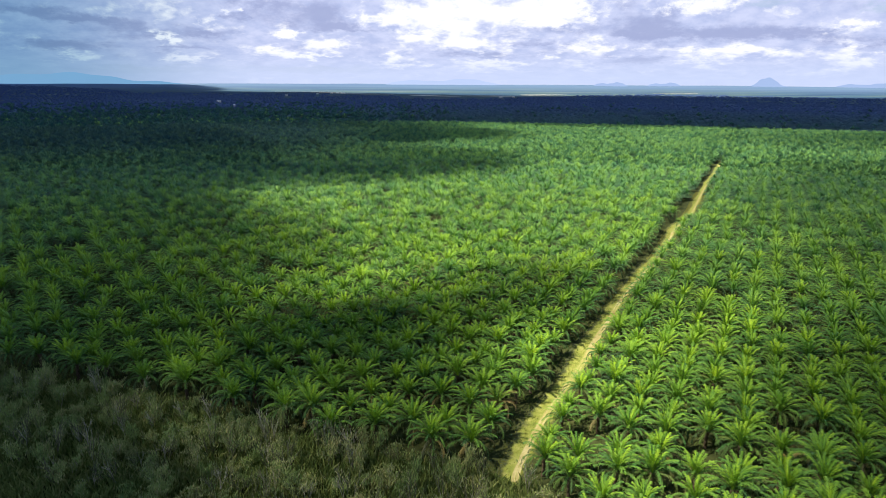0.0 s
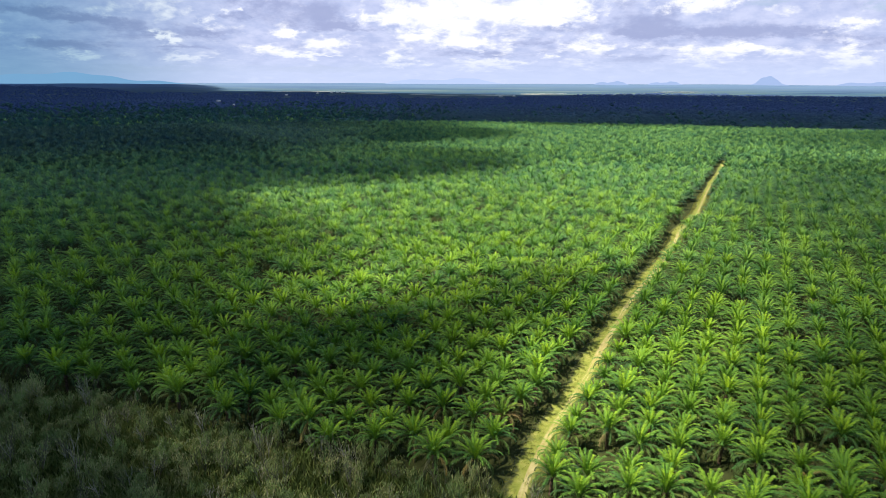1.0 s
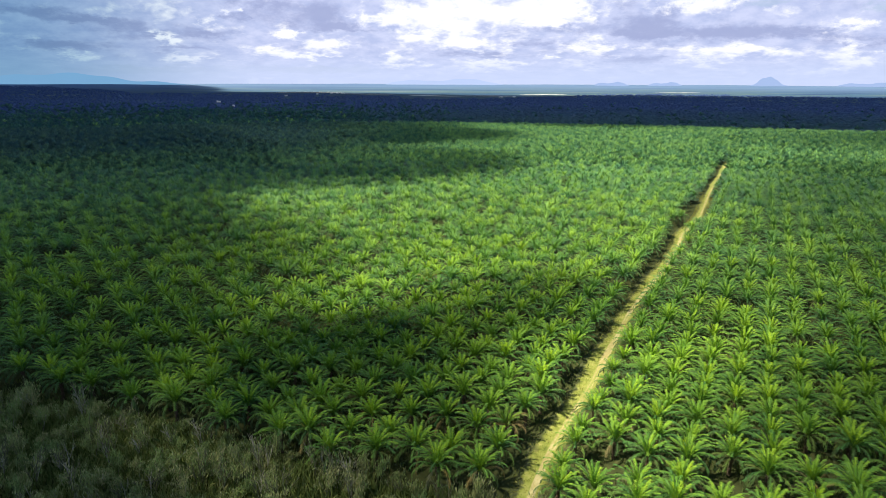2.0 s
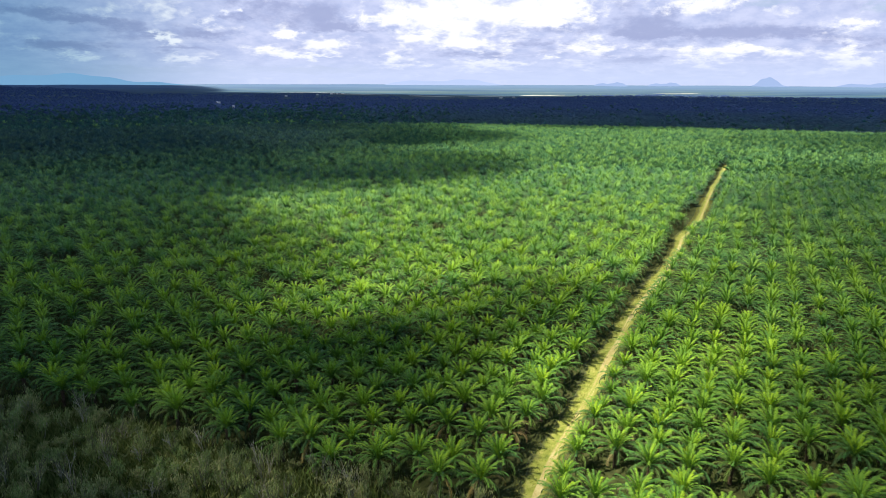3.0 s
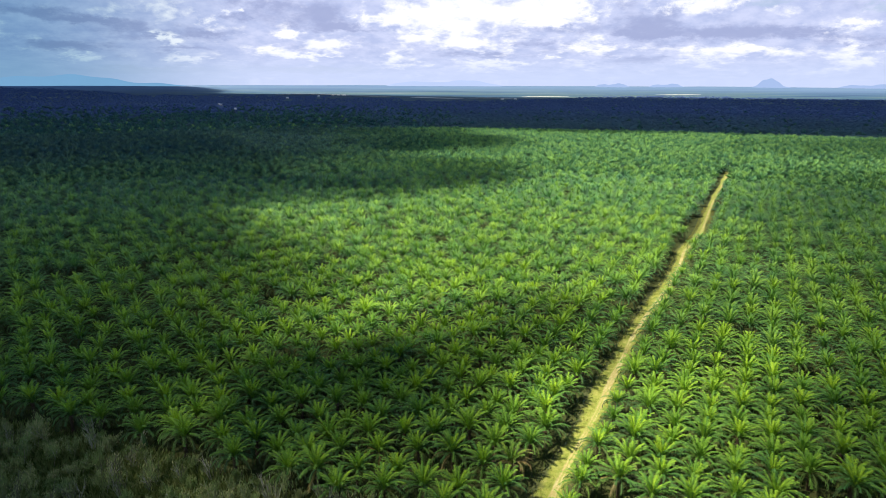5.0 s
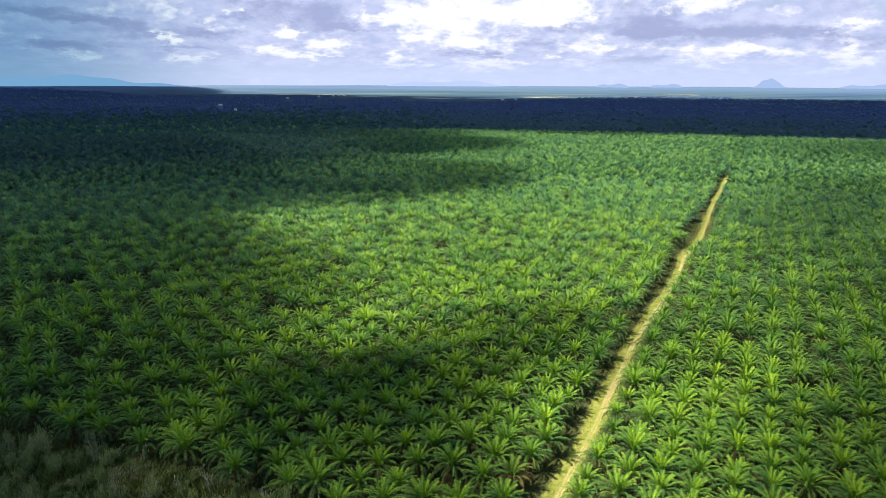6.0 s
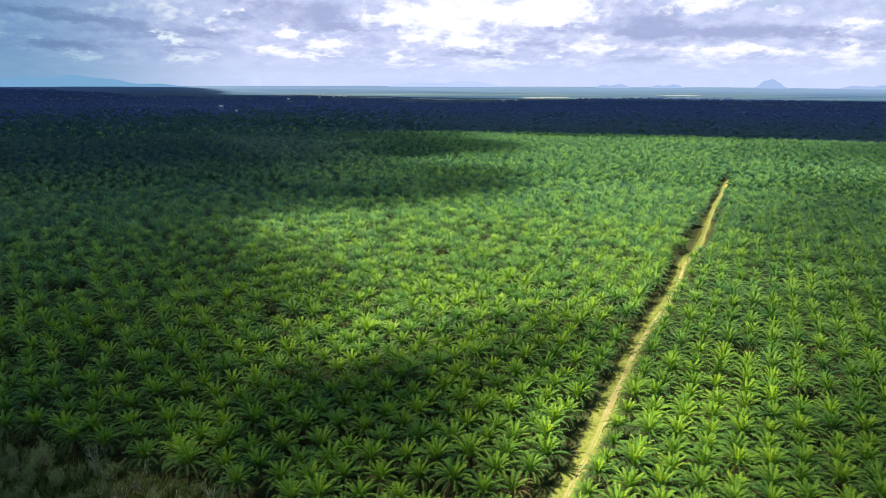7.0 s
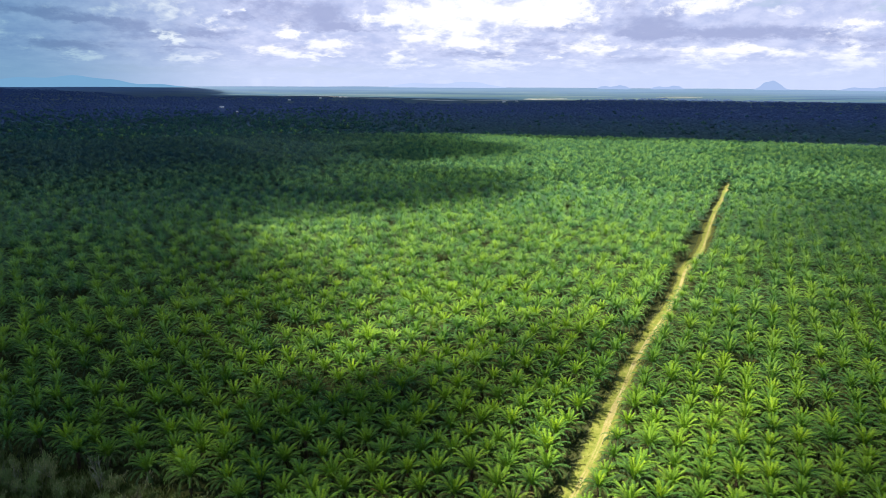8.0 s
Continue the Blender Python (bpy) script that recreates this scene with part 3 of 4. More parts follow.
def crown_low(count, wide, seed, full, cap):
    """A plain crown for palms farther off: pointed folded fronds over a low cap coloured dark for shade."""
    rng = random.Random(seed)
    pieces = []
    for a, up, bend, length, s in frond_plan(count, rng):
        pts = []
        for u in (0.05, 0.5, 1.0):
            ang = up + 0.14 - bend * 0.48 * u ** 1.3
            pts.append(np.array([0.88 * length * u * math.cos(ang), 0, 0.96 * length * u * math.sin(ang)]))
        w = wide * rng.uniform(0.85, 1.15)
        if full:
            v = np.array([pts[0], pts[1] + (0, -w, -0.30 * w), pts[1] + (0, 0, 0.12), pts[1] + (0, w, -0.30 * w), pts[2]])
            t = np.array([(0, 1, 2), (0, 2, 3), (2, 1, 4), (3, 2, 4)])
        else:
            v = np.array([pts[0], pts[1] + (0, -w, -0.3 * w), pts[2], pts[1] + (0, w, -0.3 * w)])
            t = np.array([(0, 1, 2), (0, 2, 3)])
        # outer fronds count as older; their darker colour also stands in for shade
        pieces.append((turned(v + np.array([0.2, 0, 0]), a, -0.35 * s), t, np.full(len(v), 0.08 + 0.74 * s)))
    # old-leaf colour here is painted shade under the crown
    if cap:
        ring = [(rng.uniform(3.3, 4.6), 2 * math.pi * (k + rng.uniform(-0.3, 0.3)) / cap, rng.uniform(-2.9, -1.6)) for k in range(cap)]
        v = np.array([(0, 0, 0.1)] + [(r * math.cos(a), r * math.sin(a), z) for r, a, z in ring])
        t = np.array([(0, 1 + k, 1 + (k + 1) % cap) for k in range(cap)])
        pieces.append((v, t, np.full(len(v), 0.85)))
    return merge(pieces)


def tree_lump(seed):
    """The rounded uneven top of a forest tree, seen from very far off."""
    rng = random.Random(seed)
    n = 5
    v = [(rng.uniform(-0.5, 0.5), rng.uniform(-0.5, 0.5), 2.0)]
    for r0, z0 in ((2.6, 1.2), (4.6, -1.4)):
        for k in range(n):
            a = 2 * math.pi * (k + rng.uniform(-0.25, 0.25)) / n
            r = r0 * rng.uniform(0.8, 1.2)
            v.append((r * math.cos(a), r * math.sin(a), z0 + rng.uniform(-0.6, 0.6)))
    t = []
    for k in range(n):
        m = (k + 1) % n
        t += [(0, 1 + k, 1 + m), (1 + k, 1 + n + k, 1 + n + m), (1 + k, 1 + n + m, 1 + m)]
    return np.array(v), np.array(t), np.array([0.2] + [0.45] * n + [1.0] * n)


def trunk_mesh(height, seed):
    rng = random.Random(seed)
    bm = bmesh.new()
    rings, sides = 8, 9
    cols = []
    for k in range(rings + 1):
        z = -0.4 + (height + 0.5) * k / rings
        r = 0.36 - 0.05 * k / rings + (0.10 if k % 2 else 0.0) + (0.12 if k > rings - 2 else 0)
        cols.append([bm.verts.new(((r + rng.uniform(-0.04, 0.04)) * math.cos(a), (r + rng.uniform(-0.04, 0.04)) * math.sin(a), z))
                     for a in [2 * math.pi * (i + 0.5 * (k % 2)) / sides for i in range(sides)]])
    for p, q in zip(cols, cols[1:]):
        for i in range(sides):
            bm.faces.new((p[i], p[(i + 1) % sides], q[(i + 1) % sides], q[i]))
    bm.faces.new(cols[-1])
    # old leaf bases
    for i in range(26):
        a, z = i * 2.4, 0.6 + (height - 0.8) * i / 26
        c, s = math.cos(a), math.sin(a)
        b = [bm.verts.new((0.34 * c - w * s, 0.34 * s + w * c, z)) for w in (-0.12, 0.12)]
        tip = bm.verts.new((0.66 * c, 0.66 * s, z + 0.38))
        low = bm.verts.new((0.36 * c, 0.36 * s, z - 0.12))
        bm.faces.new((b[0], b[1], tip))
        bm.faces.new((b[1], low, tip))
        bm.faces.new((low, b[0], tip))
    mesh = bpy.data.meshes.new("trunk")
    bm.to_mesh(mesh)
    bm.free()
    mesh.materials.append(BARK)
    return mesh


SPACING, ROW_TURN = 8.545, radians(25.5)
ALONG = np.array([math.sin(ROW_TURN), math.cos(ROW_TURN)])
ACROSS = np.array([math.cos(ROW_TURN), -math.sin(ROW_TURN)])
ROW_U = ALONG * SPACING
ROW_V = np.array([math.sin(ROW_TURN + math.pi / 3), math.cos(ROW_TURN + math.pi / 3)]) * SPACING
ORIGIN = ACROSS * 2.89


def scrub_edge(x):
    """The planted block ends on this line; scrub lies before it."""
    return np.interp(x, [-320, -123, -72, -48, -23, -11, 5, 19, 30], [230, 166, 151, 139, 128, 125, 119, 113, 60])


def palm_sites():
    """Triangular planting with the track and the scrub left free; palms stray along their rows more than across them."""
    i, j = np.meshgrid(np.arange(-420, 421), np.arange(-420, 421), indexing="ij")
    p = ORIGIN + i.reshape(-1, 1) * ROW_U + j.reshape(-1, 1) * ROW_V
    rng = np.random.default_rng(11)
    west = p[:, 0] < road_x(p[:, 1])      # the older block is planted less evenly
    r = np.hypot(p[:, 0], p[:, 1])
    stray = np.interp(r, [180, 320, 450, 700], [1.0, 1.1, 1.6, 3.2])
    p = p + (rng.normal(0, 1.0, len(p)) * stray * np.where(west, 1.05, 0.9))[:, None] * ALONG
    p = p + (rng.normal(0, 1.0, len(p)) * np.interp(r, [250, 450, 700], [0.5, 1.0, 2.6]) * np.where(west, 1.3, 0.8))[:, None] * ACROSS
    x, y = p[:, 0], p[:, 1]
    r = np.hypot(x, y)
    keep = (r < 1180) & (y > -160)
    aside = (x - road_x(y)) * 0.906
    room = np.interp(y, [260, 380], [1.0, 0.92])
    keep &= ~((aside > -5.8 * room) & (aside < 4.6 * room) & (y > 90) & (y < 652))
    keep &= (y > scrub_edge(x) + 1)
    keep &= rng.random(len(p)) > 0.02
    return p[keep], rng


def stature(x, y):
    """Palms that crowd the east side of the track stay small."""
    aside = (x - road_x(y)) * 0.906
    return np.where(aside > 0, np.interp(aside, [4.0, 9.0], [0.66, 1.0]), np.interp(-aside, [6.0, 9.0], [0.92, 1.0]))


SITES, SITE_RNG = palm_sites()
FAR_OFF = np.hypot(SITES[:, 0], SITES[:, 1])
WEDGE = np.abs(SITES[:, 0]) < 0.74 * SITES[:, 1] + 30


def scatter(name, templates, sites, mat, label, category, size=1.0, heart=4.6, rng=None, haze_blue=None):
    """Joins many crowns, turned and sized at random, into one mesh."""
    rng = rng or np.random.default_rng(3)
    pick = rng.integers(0, len(templates), len(sites))
    haze_blue = np.ones(len(sites)) if haze_blue is None else haze_blue
    vs, ts, ages, tones, haze_blues, base = [], [], [], [], [], 0
    for k, (v, t, a) in enumerate(templates):
        at = sites[pick == k]
        if not len(at):
            continue
        m = len(at)
        turn, scale = rng.uniform(0, 2 * math.pi, m), np.broadcast_to(size, len(sites))[pick == k] * rng.normal(1.0, 0.12, m)
        c, s = np.cos(turn)[:, None], np.sin(turn)[:, None]
        x = (v[:, 0] * c - v[:, 1] * s) * scale[:, None] + at[:, :1]
        y = (v[:, 0] * s + v[:, 1] * c) * scale[:, None] + at[:, 1:2]
        z = v[:, 2] * scale[:, None] + (land(at[:, 0], at[:, 1]) + heart + rng.normal(0, 0.6, m))[:, None]
        vs.append(np.stack([x, y, z], 2).reshape(-1, 3))
        ts.append((t[None] + (np.arange(m) * len(v))[:, None, None]).reshape(-1, 3) + base)
        ages.append(np.tile(a, m))
        tones.append(np.repeat(rng.random(m), len(v)))
        haze_blues.append(np.repeat(haze_blue[pick == k], len(v)))
        base += m * len(v)
    mesh = tri_mesh(name, np.concatenate(vs), np.concatenate(ts), mat, age=np.concatenate(ages), tone=np.concatenate(tones), haze_blue=np.concatenate(haze_blues))
    return tagged(new(name, mesh), label, category, kind="stuff")


near = WEDGE & (FAR_OFF >= 205) & (FAR_OFF < 320)
next_on = WEDGE & (FAR_OFF >= 320) & (FAR_OFF < 460)
mid = WEDGE & (FAR_OFF >= 460) & (FAR_OFF < 620)
far = WEDGE & (FAR_OFF >= 620)
around = ~WEDGE & (FAR_OFF < 520)
close = WEDGE & (FAR_OFF < 205)
# a few ailing palms with brown fronds
DRY_SPOTS = [(-20, 202), (-8, 253), (14, 138)]
AILING = [int(np.argmin(np.hypot(SITES[:, 0] - a, SITES[:, 1] - b))) for a, b in DRY_SPOTS]
near[AILING], close[AILING] = False, True
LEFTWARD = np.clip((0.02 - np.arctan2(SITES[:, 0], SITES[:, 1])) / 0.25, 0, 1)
# haze blue painted into palms by distance, with left-hand shade past 320 m
HAZE_BLUE = np.clip(np.interp(FAR_OFF, [210, 380, 580, 850], [0.0, 0.30, 0.68, 1.0]) + SITE_RNG.normal(0, 0.09, len(SITES)), 0, 1) * (FAR_OFF > 230)
HAZE_BLUE = HAZE_BLUE + np.clip(LEFTWARD * np.interp(FAR_OFF, [320, 900], [0.0, 1.0]) + SITE_RNG.normal(0, 0.08, len(SITES)), 0, 1) * (FAR_OFF > 320)


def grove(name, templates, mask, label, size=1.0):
    return scatter(name, templates, SITES[mask], PALM, label, "palm grove", size * stature(SITES[mask][:, 0], SITES[mask][:, 1]), haze_blue=HAZE_BLUE[mask])


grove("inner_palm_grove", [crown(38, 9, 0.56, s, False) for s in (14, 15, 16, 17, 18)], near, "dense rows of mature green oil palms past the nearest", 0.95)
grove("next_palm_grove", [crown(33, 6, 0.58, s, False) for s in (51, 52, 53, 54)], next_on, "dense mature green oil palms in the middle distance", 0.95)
grove("palm_grove", [crown_low(30, 0.46, s, True, 8) for s in (1, 2, 3, 4)], mid, "dense rows of haze-tinted oil palms beyond the nearest", 0.98)
grove("far_palm_grove", [crown_low(14, 0.66, s, False, 6) for s in (5, 6, 7)], far, "closed canopy of haze-tinted oil palms reaching into cloud shade", 1.02)
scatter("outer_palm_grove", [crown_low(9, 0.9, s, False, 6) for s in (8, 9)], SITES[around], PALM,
        "rows of green oil palms at the edges of the block", "palm grove", haze_blue=HAZE_BLUE[around])


def build_palms():
    """The nearest palms, each a thing of its own."""
    rank = FAR_OFF.copy()
    rank[AILING] = 0.0
    order = np.argsort(rank[close])
    sites = SITES[close][order]
    rng = random.Random(21)
    trunks = [trunk_mesh(h, h) for h in (4.2, 4.7, 5.1)]
    protos, singles = [], []
    for k in range(5):
        mat = DRY if k == 4 else PALM
        pieces = {}
        for key, lo, hi in (("young_crown", 0.0, 0.22), ("crown", 0.22, 0.72), ("hanging_crown", 0.72, 1.01)):
            v, t, a = crown(42, 20, 0.66, 40 + k, True, lo, hi)
            pieces[key] = tri_mesh(key, v, t, mat, age=a, tone=np.full(len(v), -0.001))
        protos.append(pieces)
        one = []
        for q in range(42):
            v, t, a = crown(42, 20, 0.66, 40 + k, True, q / 42, (q + 1) / 42)
            one.append(tri_mesh("frond", v, t, WITHERED if q > 37 and k in (0, 2) else mat, age=a, tone=np.full(len(v), -0.001)))
        singles.append(one)
    labels = {"young_crown": "upright yellow-green young fronds", "hanging_crown": "darker drooping old fronds"}
    made = []
    for i, (x, y) in enumerate(sites[:300]):
        near_dry = i < len(AILING)
        k = 4 if near_dry else rng.randrange(4)
        h = rng.randrange(3)
        root = new("oil_palm")
        root.matrix_basis = Matrix.LocRotScale((x, y, float(land(x, y))), Euler((rng.uniform(-0.05, 0.05), rng.uniform(-0.05, 0.05), rng.uniform(0, 6.28))),
                                               Vector.Fill(3, rng.gauss(0.96, 0.07) * float(stature(x, y))))
        tagged(root, "oil palm with browning drooping fronds in a planted row" if near_dry else "mature green oil palm with arching fronds in a planted row",
               "palm", "oil palms in rows")
        t = new("trunk", trunks[h])
        t.parent = root
        tagged(t, "stubby brown trunk with old leaf bases")
        whole = [("frond", m) for m in singles[k]] if len(made) < 100 else list(protos[k].items())
        for key, mesh in whole:
            o = new(key, mesh)
            o.parent = root
            o.location = (0, 0, (4.2, 4.7, 5.1)[h])
            tagged(o, "withered olive-tan hanging frond" if mesh.materials[0] is WITHERED else labels.get(key, ""))
        made.append(root)
    if len(sites) > 300:
        scatter("near_palm_grove", [crown(38, 8, 0.62, s, False) for s in (12, 13)], sites[300:], PALM, "rows of mature green oil palms", "palm grove", haze_blue=np.zeros(len(sites) - 300))
    return made


build_palms()


# ---- forest and estate canopy in the distance ----
HOUSES = [(-812, 2359, 6, 20), (-832, 2395, 5, -30), (-672, 2077, 5, 10),
          (-746, 3056, 11, 5), (-640, 3240, 10, 80), (-526, 3300, 14, -12), (-580, 3290, 10, 30), (-555, 3310, 9, 0), (235, 3080, 13, 15), (300, 3140, 11, -20)]
BARE = [(-70, 3180, 120, 40, 1.0), (-430, 3290, 150, 30, 1.0), (190, 3230, 110, 30, 1.0), (470, 3360, 120, 26, 1.0), (-720, 3480, 190, 30, 1.0), (1180, 3520, 120, 26, 1.0)]


def build_far_canopy():
    rng = np.random.default_rng(8)
    step = 12.5
    gx, gy = np.meshgrid(np.arange(-3300, 3301, step), np.arange(300, 4800, step), indexing="ij")
    p = np.stack([gx.ravel(), gy.ravel()], 1) + rng.uniform(-6, 6, (gx.size, 2))
    r, az = np.hypot(p[:, 0], p[:, 1]), np.arctan2(p[:, 0], p[:, 1])
    edge = np.interp(az, [-0.7, -0.54, -0.44, -0.17, -0.085, -0.065, 0.05, 0.06, 0.16, 0.32, 0.46, 0.7],
                     [4750, 4400, 3600, 3400, 3250, 2900, 2900, 3050, 3300, 3500, 3450, 3400])
    edge = edge + 40 * np.sin(az * 90) + 25 * np.sin(az * 231)
    keep = (r > 1172) & (r < edge) & (np.abs(az) < 0.68) & (rng.random(len(p)) < np.interp(r, [1200, 1800, 2600], [0.85, 0.6, 0.3]))
    for x, y, wide, _ in HOUSES:
        way = np.array([x, y]) / math.hypot(x, y)
        along, side = p @ way, np.abs(p @ np.array([way[1], -way[0]]))
        d = math.hypot(x, y)
        keep &= ~((side < 1.1 * wide) & (along > d - 260) & (along < d + 14))
    for x, y, a, b, _ in BARE:
        keep &= ~((np.abs(p[:, 0] - x) < a) & (np.abs(p[:, 1] - y + 60) < b + 110))
    left = np.clip((0.02 - az) / 0.25, 0, 1)
    mixed = keep & (rng.random(len(p)) < np.interp(r, [1150, 2600], [1.0, 0.0]) * (0.08 + 0.92 * left))
    keep &= ~mixed
    palms = mixed & (rng.random(len(p)) < left * np.interp(r, [1172, 1750], [0.12, 0.0]))
    mixed &= ~palms
    scatter("distant_palm_grove", [crown_low(10, 0.85, s, False, 6) for s in (38, 39)], p[palms], PALM, "last haze-tinted oil palms among dark forest trees", "palm grove", 1.15, 3.8, rng)
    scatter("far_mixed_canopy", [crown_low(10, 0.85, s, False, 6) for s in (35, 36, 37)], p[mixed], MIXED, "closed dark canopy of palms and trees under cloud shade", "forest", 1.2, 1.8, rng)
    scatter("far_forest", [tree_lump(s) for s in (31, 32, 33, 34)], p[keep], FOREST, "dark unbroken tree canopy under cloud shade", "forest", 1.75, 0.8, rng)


build_far_canopy()


def bare_field(x, y, a, b, lift, seed):
    rng = random.Random(seed)
    bm = bmesh.new()
    ring = []
    for k in range(28):
        t = 2 * math.pi * k / 28
        q = 1 + rng.uniform(-0.16, 0.16)
        u, v = x + a * q * math.cos(t), y + b * q * math.sin(t)
        ring.append(bm.verts.new((u, v, float(land(u, v)) + lift + 0.6)))
    mid_v = bm.verts.new((x, y, float(land(x, y)) + lift + 0.8))
    for k in range(28):
        bm.faces.new((ring[k], ring[(k + 1) % 28], mid_v))
    return tagged(part("bare_field", bm, SAND), "pale bare cleared field on the far plain", "field", "bare fields", kind="structure")


SAND = plain_material("pale_bare_soil", (0.42, 0.43, 0.42), (0.66, 0.65, 0.62), 0.02)
for k, row in enumerate(BARE):
    bare_field(*row, seed=k)


# ---- far settlement ----
def box(bm, x0, x1, y0, y1, z0, z1):
    v = [bm.verts.new((x, y, z)) for z in (z0, z1) for y in (y0, y1) for x in (x0, x1)]
    for f in ((0, 2, 3, 1), (4, 5, 7, 6), (0, 1, 5, 4), (2, 6, 7, 3), (0, 4, 6, 2), (1, 3, 7, 5)):
        bm.faces.new([v[i] for i in f])


def house(x, y, wide, turn):
    """A white single-storey estate building with a gabled metal roof."""
    root = new("house")
    root.matrix_basis = pose(x, y, float(land(x, y)), 0, 0, turn)
    tagged(root, "small white estate building with a pale metal roof", "house", "settlement houses")
    w, d, h = wide / 2, 4.5, 4.2
    bm = bmesh.new()
    box(bm, -w, w, -d, d, -0.5, h)
    part("wall", bm, WALL, root)
    bm = bmesh.new()
    e, rz = 0.7, h + 2.4
    pts = [(-w - e, -d - e, h - 0.2), (-w - e, 0, rz), (-w - e, d + e, h - 0.2), (w + e, -d - e, h - 0.2), (w + e, 0, rz), (w + e, d + e, h - 0.2)]
    v = [bm.verts.new(p) for p in pts]
    for f in ((0, 3, 4, 1), (1, 4, 5, 2), (0, 1, 2), (3, 5, 4), (0, 2, 5, 3)):
        bm.faces.new([v[i] for i in f])
    part("roof", bm, ROOF, root, "pale corrugated metal roof")
    for k in range(3):
        cx = -w + wide * (k + 0.5) / 3
        bm = bmesh.new()
        if k == 1:
            box(bm, cx - 0.6, cx + 0.6, -d - 0.05, -d + 0.05, 0, 2.2)
            part("door", bm, DOORWOOD, root, "brown door")
        else:
            box(bm, cx - 0.9, cx + 0.9, -d - 0.05, -d + 0.05, 1.2, 2.6)
            part("window", bm, GLASS, root, "dark window")
    return root


for row in HOUSES:
    house(*row)


# ---- scrub before the planted block ----
def ring_at(vs, c, way, r):
    """Three corners round c, square to way."""
    a = np.cross(way, (0.3, 0.9, 0.1))
    a /= np.linalg.norm(a) + 1e-9
    b = np.cross(way, a)
    b /= np.linalg.norm(b) + 1e-9
    k = len(vs)
    for i in range(3):
        t = 2 * math.pi * i / 3
        vs.append(c + r * (math.cos(t) * a + math.sin(t) * b))
    return (k, k + 1, k + 2)


def grow(vs, ts, ring, c, way, r):
    """Draws a twig on from a ring of corners to a new ring round c."""
    new_ring = ring_at(vs, c, way, r)
    for k in range(3):
        m = (k + 1) % 3
        ts += [(ring[k], ring[m], new_ring[m]), (ring[k], new_ring[m], new_ring[k])]
    return new_ring


def leaf_at(lv, lt, c, rng, size):
    u = np.array([rng.gauss(0, 0.42), rng.gauss(0, 0.42), 1.0])
    u /= np.linalg.norm(u)
    v = np.cross(u, (rng.gauss(0, 1), rng.gauss(0, 1), rng.gauss(0, 1)))
    v /= np.linalg.norm(v) + 1e-9
    k = len(lv)
    lv += [c - u * size, c + v * size * 0.24, c + u * size, c - v * size * 0.24]
    lt += [(k, k + 1, k + 2), (k, k + 2, k + 3)]


def shrub_parts(seed, tall, leafy, stout=1.0):
    """Upright forking stems, one mesh each, and the sparse leaves on them."""
    rng = random.Random(seed)
    stems, lv, lt = [], [], []
    for _ in range(4):
        vs, ts = [], []
        p = np.array([rng.gauss(0, 0.45), rng.gauss(0, 0.45), -0.2])
        way = np.array([rng.gauss(0, 0.17), rng.gauss(0, 0.17), 1.0])
        length = tall * rng.uniform(0.65, 1.0)
        ring = ring_at(vs, p, way, 0.07 * stout)
        fork = p + way * length * rng.uniform(0.3, 0.5)
        ring = grow(vs, ts, ring, fork, way, 0.045 * stout)
        for _ in range(3):
            w2 = way + np.array([rng.gauss(0, 0.27), rng.gauss(0, 0.27), 0])
            mid_c = fork + w2 * length * rng.uniform(0.18, 0.3)
            r2 = grow(vs, ts, ring, mid_c, w2, 0.03 * stout)
            end = mid_c + (w2 + np.array([rng.gauss(0, 0.15), rng.gauss(0, 0.15), 0])) * length * rng.uniform(0.2, 0.34)
            grow(vs, ts, r2, end, w2, 0.014 * stout)
            legs = [(fork, mid_c), (mid_c, end)]
            for _ in range(2):
                w3 = w2 + np.array([rng.gauss(0, 0.55), rng.gauss(0, 0.55), 0])
                tip = mid_c + w3 * length * rng.uniform(0.14, 0.26)
                grow(vs, ts, r2, tip, w3, 0.012 * stout)
                legs.append((mid_c, tip))
            for q, e in legs:
                for _ in range(leafy):
                    c = q + (e - q) * rng.uniform(0.2, 1.1) + np.array([rng.gauss(0, 0.22), rng.gauss(0, 0.22), rng.gauss(0, 0.2)])
                    leaf_at(lv, lt, c, rng, rng.uniform(0.16, 0.34))
        stems.append((np.array(vs), np.array(ts)))
    return stems, (np.array(lv), np.array(lt))


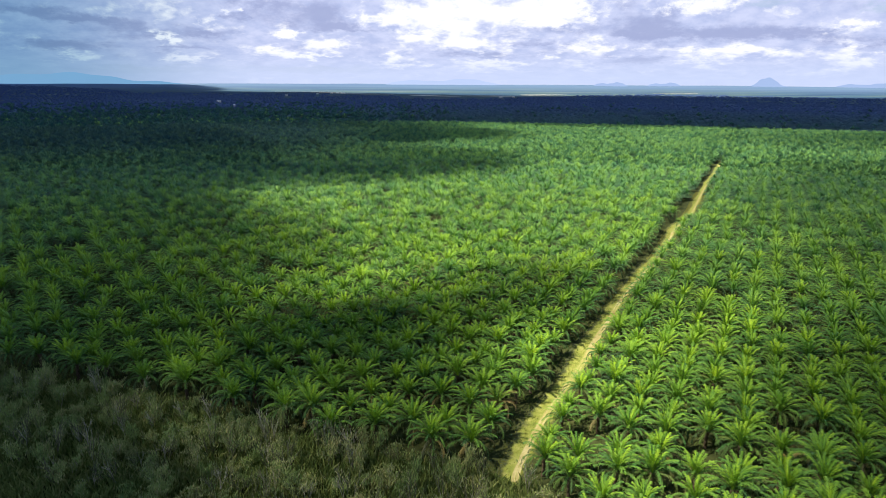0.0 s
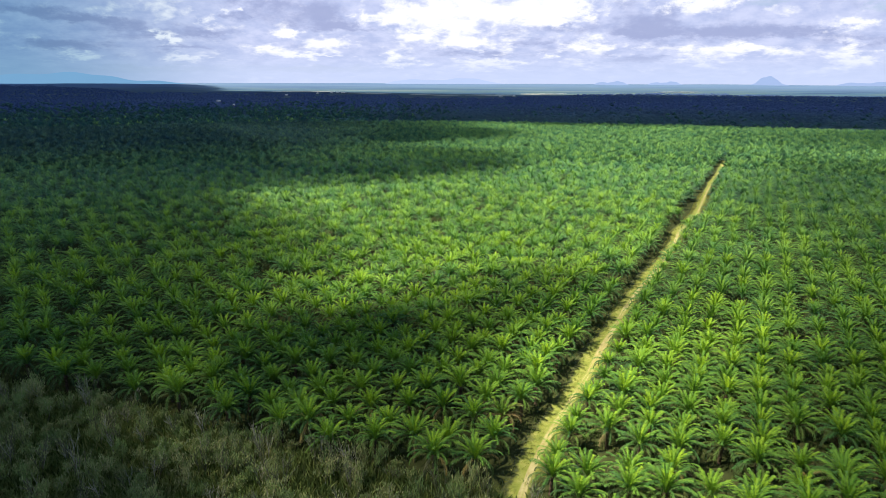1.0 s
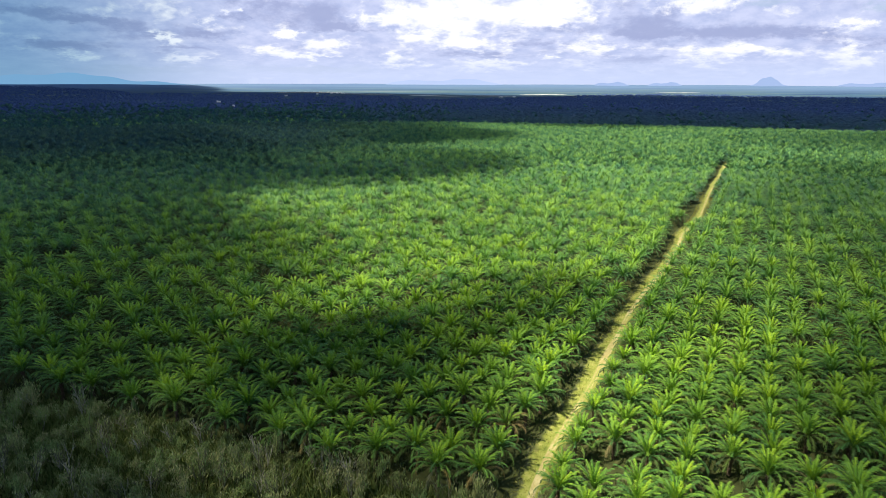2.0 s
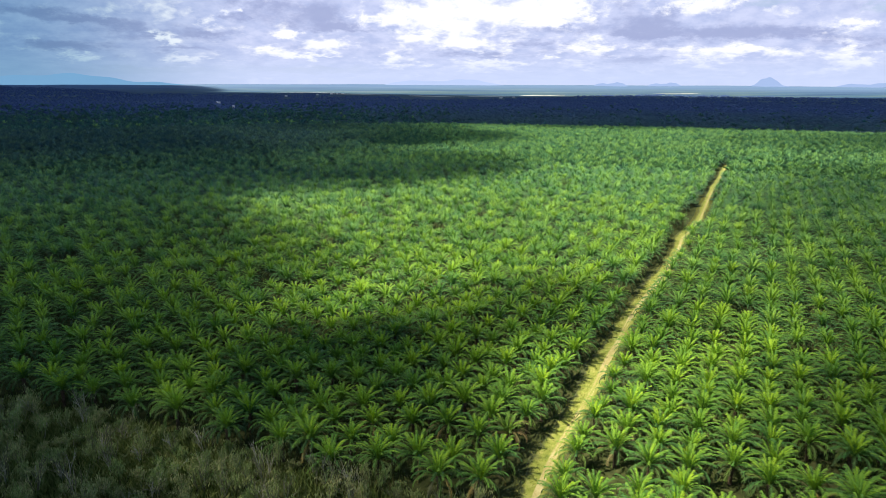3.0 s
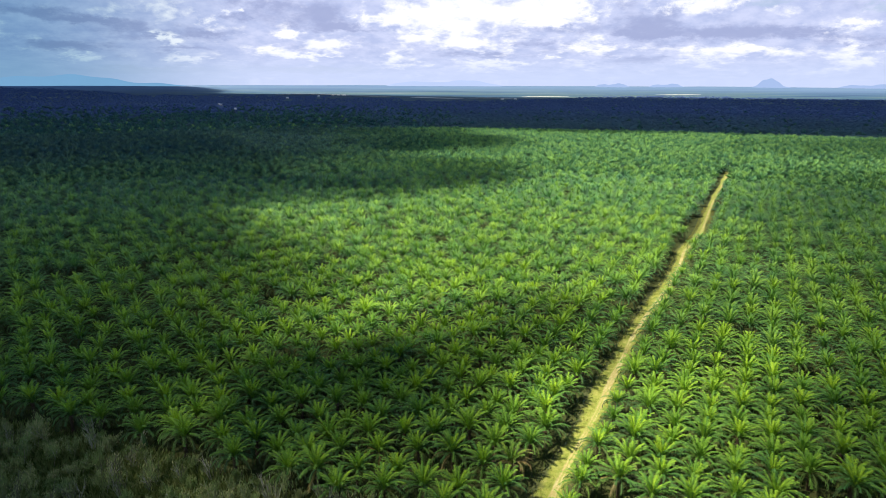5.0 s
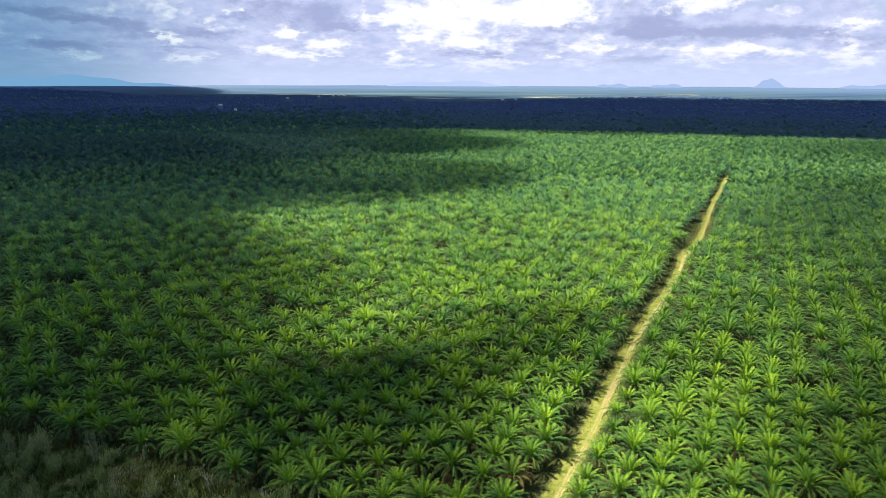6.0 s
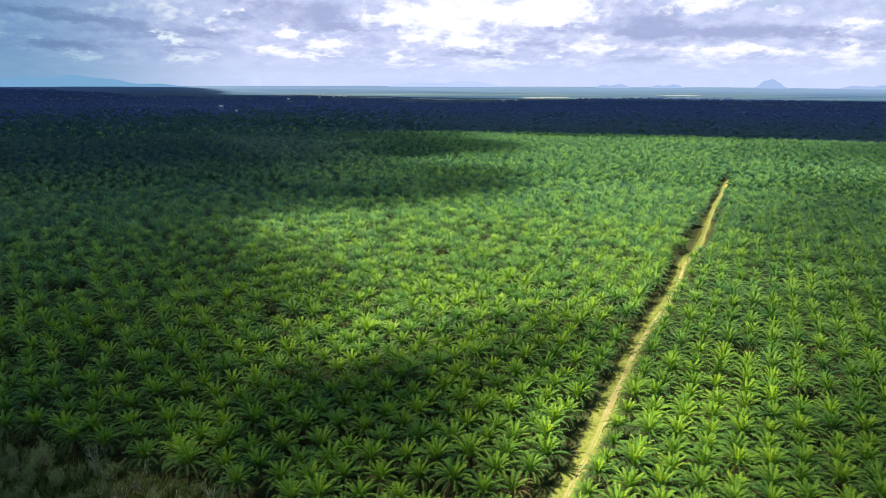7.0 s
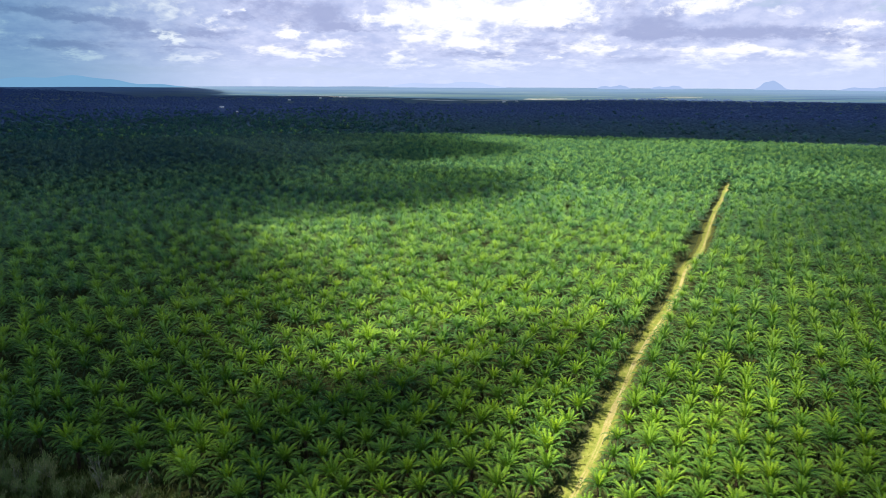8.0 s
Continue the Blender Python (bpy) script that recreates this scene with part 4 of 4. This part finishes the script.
def build_scrub():
    rng = random.Random(77)
    kinds = []
    for k, (tall, leafy) in enumerate(((5.2, 13), (6.0, 12), (4.6, 14), (7.0, 2), (4.0, 13))):
        stems, (lv, lt) = shrub_parts(60 + k, tall, leafy, 1.7 if leafy < 5 else 1.0)
        kinds.append(([tri_mesh("stem", v, t, TWIG) for v, t in stems], tri_mesh("foliage", lv, lt, SCRUB_LEAF)))
    spots, tries = [], 0
    while len(spots) < 270 and tries < 30000:
        tries += 1
        x, y = rng.uniform(-128, 24), rng.uniform(84, 170)
        top = float(scrub_edge(x)) + 0.5
        if y > top or y < 0.9 * abs(x) + 40 or y < top - 42 or (abs(x - float(road_x(y))) < 4 and y > 112):
            continue
        if min([(x - a) ** 2 + (y - b) ** 2 for a, b in spots], default=99) < 4.5:
            continue
        spots.append((x, y))
    for x, y in spots:
        bare = rng.random() < 0.27
        stems, foliage = kinds[3] if bare else kinds[rng.choice((0, 1, 2, 4))]
        root = new("shrub")
        root.matrix_basis = Matrix.LocRotScale((x, y, float(land(x, y))), Euler((rng.uniform(-0.08, 0.08), rng.uniform(-0.08, 0.08), rng.uniform(0, 6.28))),
                                               Vector((rng.uniform(0.9, 1.5),) * 2 + (rng.uniform(0.85, 1.6),)))
        tagged(root, "nearly bare grey-stemmed shrub in rough scrub" if bare else "sparse grey-green shrub with upright pale stems in scrub", "shrub", "scrub shrubs")
        for mesh in stems:
            o = new("stem", mesh)
            o.parent = root
            tagged(o, "thin pale upright stem")
        o = new("foliage", foliage)
        o.parent = root
    return spots


build_scrub()


def tufts(name, sites, tall, wide, blades, mat, label, category, seed):
    """Clumps of narrow blades, joined into one mesh."""
    rng = np.random.default_rng(seed)
    m = len(sites)
    k = m * blades
    at = np.repeat(sites, blades, 0) + rng.normal(0, wide, (k, 2))
    z = land(at[:, 0], at[:, 1])
    turn, h = rng.uniform(0, 2 * math.pi, k), tall * rng.uniform(0.5, 1.15, k)
    lean = rng.normal(0, 0.32, (k, 2)) * h[:, None]
    w = 0.05 + 0.07 * rng.random(k) + 0.03 * tall
    dx, dy = np.cos(turn) * w, np.sin(turn) * w
    a = np.stack([at[:, 0] - dx, at[:, 1] - dy, z - 0.05], 1)
    b = np.stack([at[:, 0] + dx, at[:, 1] + dy, z - 0.05], 1)
    c = np.stack([at[:, 0] + lean[:, 0] * 0.4 + dx * 0.8, at[:, 1] + lean[:, 1] * 0.4 + dy * 0.8, z + h * 0.6], 1)
    d = np.stack([at[:, 0] + lean[:, 0], at[:, 1] + lean[:, 1], z + h], 1)
    vs = np.stack([a, b, c, d], 1).reshape(-1, 3)
    base = (np.arange(k) * 4)[:, None]
    ts = np.concatenate([base + [0, 1, 2], base + [0, 2, 3]])
    return tagged(new(name, tri_mesh(name, vs, ts, mat)), label, category, kind="stuff")


def grass_sites(count, seed, x0, x1, y0, y1, test):
    rng = np.random.default_rng(seed)
    p = np.stack([rng.uniform(x0, x1, count), rng.uniform(y0, y1, count)], 1)
    return p[test(p[:, 0], p[:, 1])]


tufts("scrub_grass", grass_sites(20000, 1, -135, 26, 84, 172, lambda x, y: (y < scrub_edge(x)) & (y > scrub_edge(x) - 55) & ((np.abs(x - road_x(y)) > 2.2) | (y < 115))),
      2.6, 0.45, 5, GRASS, "tall dry-tipped grass and reeds filling the scrub", "grass", 2)
tufts("rough_grass", grass_sites(4000, 3, -110, 90, -60, 120, lambda x, y: (y < scrub_edge(x) - 40) & (np.abs(x - road_x(y)) > 2.2)),
      1.2, 0.5, 3, UNDER, "rough low grass and weeds on open ground", "grass", 4)
tufts("verge_grass", grass_sites(200000, 5, 0, 190, 105, 480, lambda x, y: (np.abs(x - road_x(y) - 0.7) > 1.2) & (np.abs(x - road_x(y)) < 4.2)),
      0.36, 0.3, 3, VERGE_GRASS, "short yellow-green grass along the track", "grass", 6)
tufts("undergrowth", grass_sites(20000, 7, -150, 190, 100, 250, lambda x, y: (np.abs(x - road_x(y)) > 3.2) & (y > scrub_edge(x)) & (np.abs(x) < 0.75 * y + 10)),
      0.9, 0.5, 3, UNDER, "low ferns and weeds between the palm trunks", "undergrowth", 8)
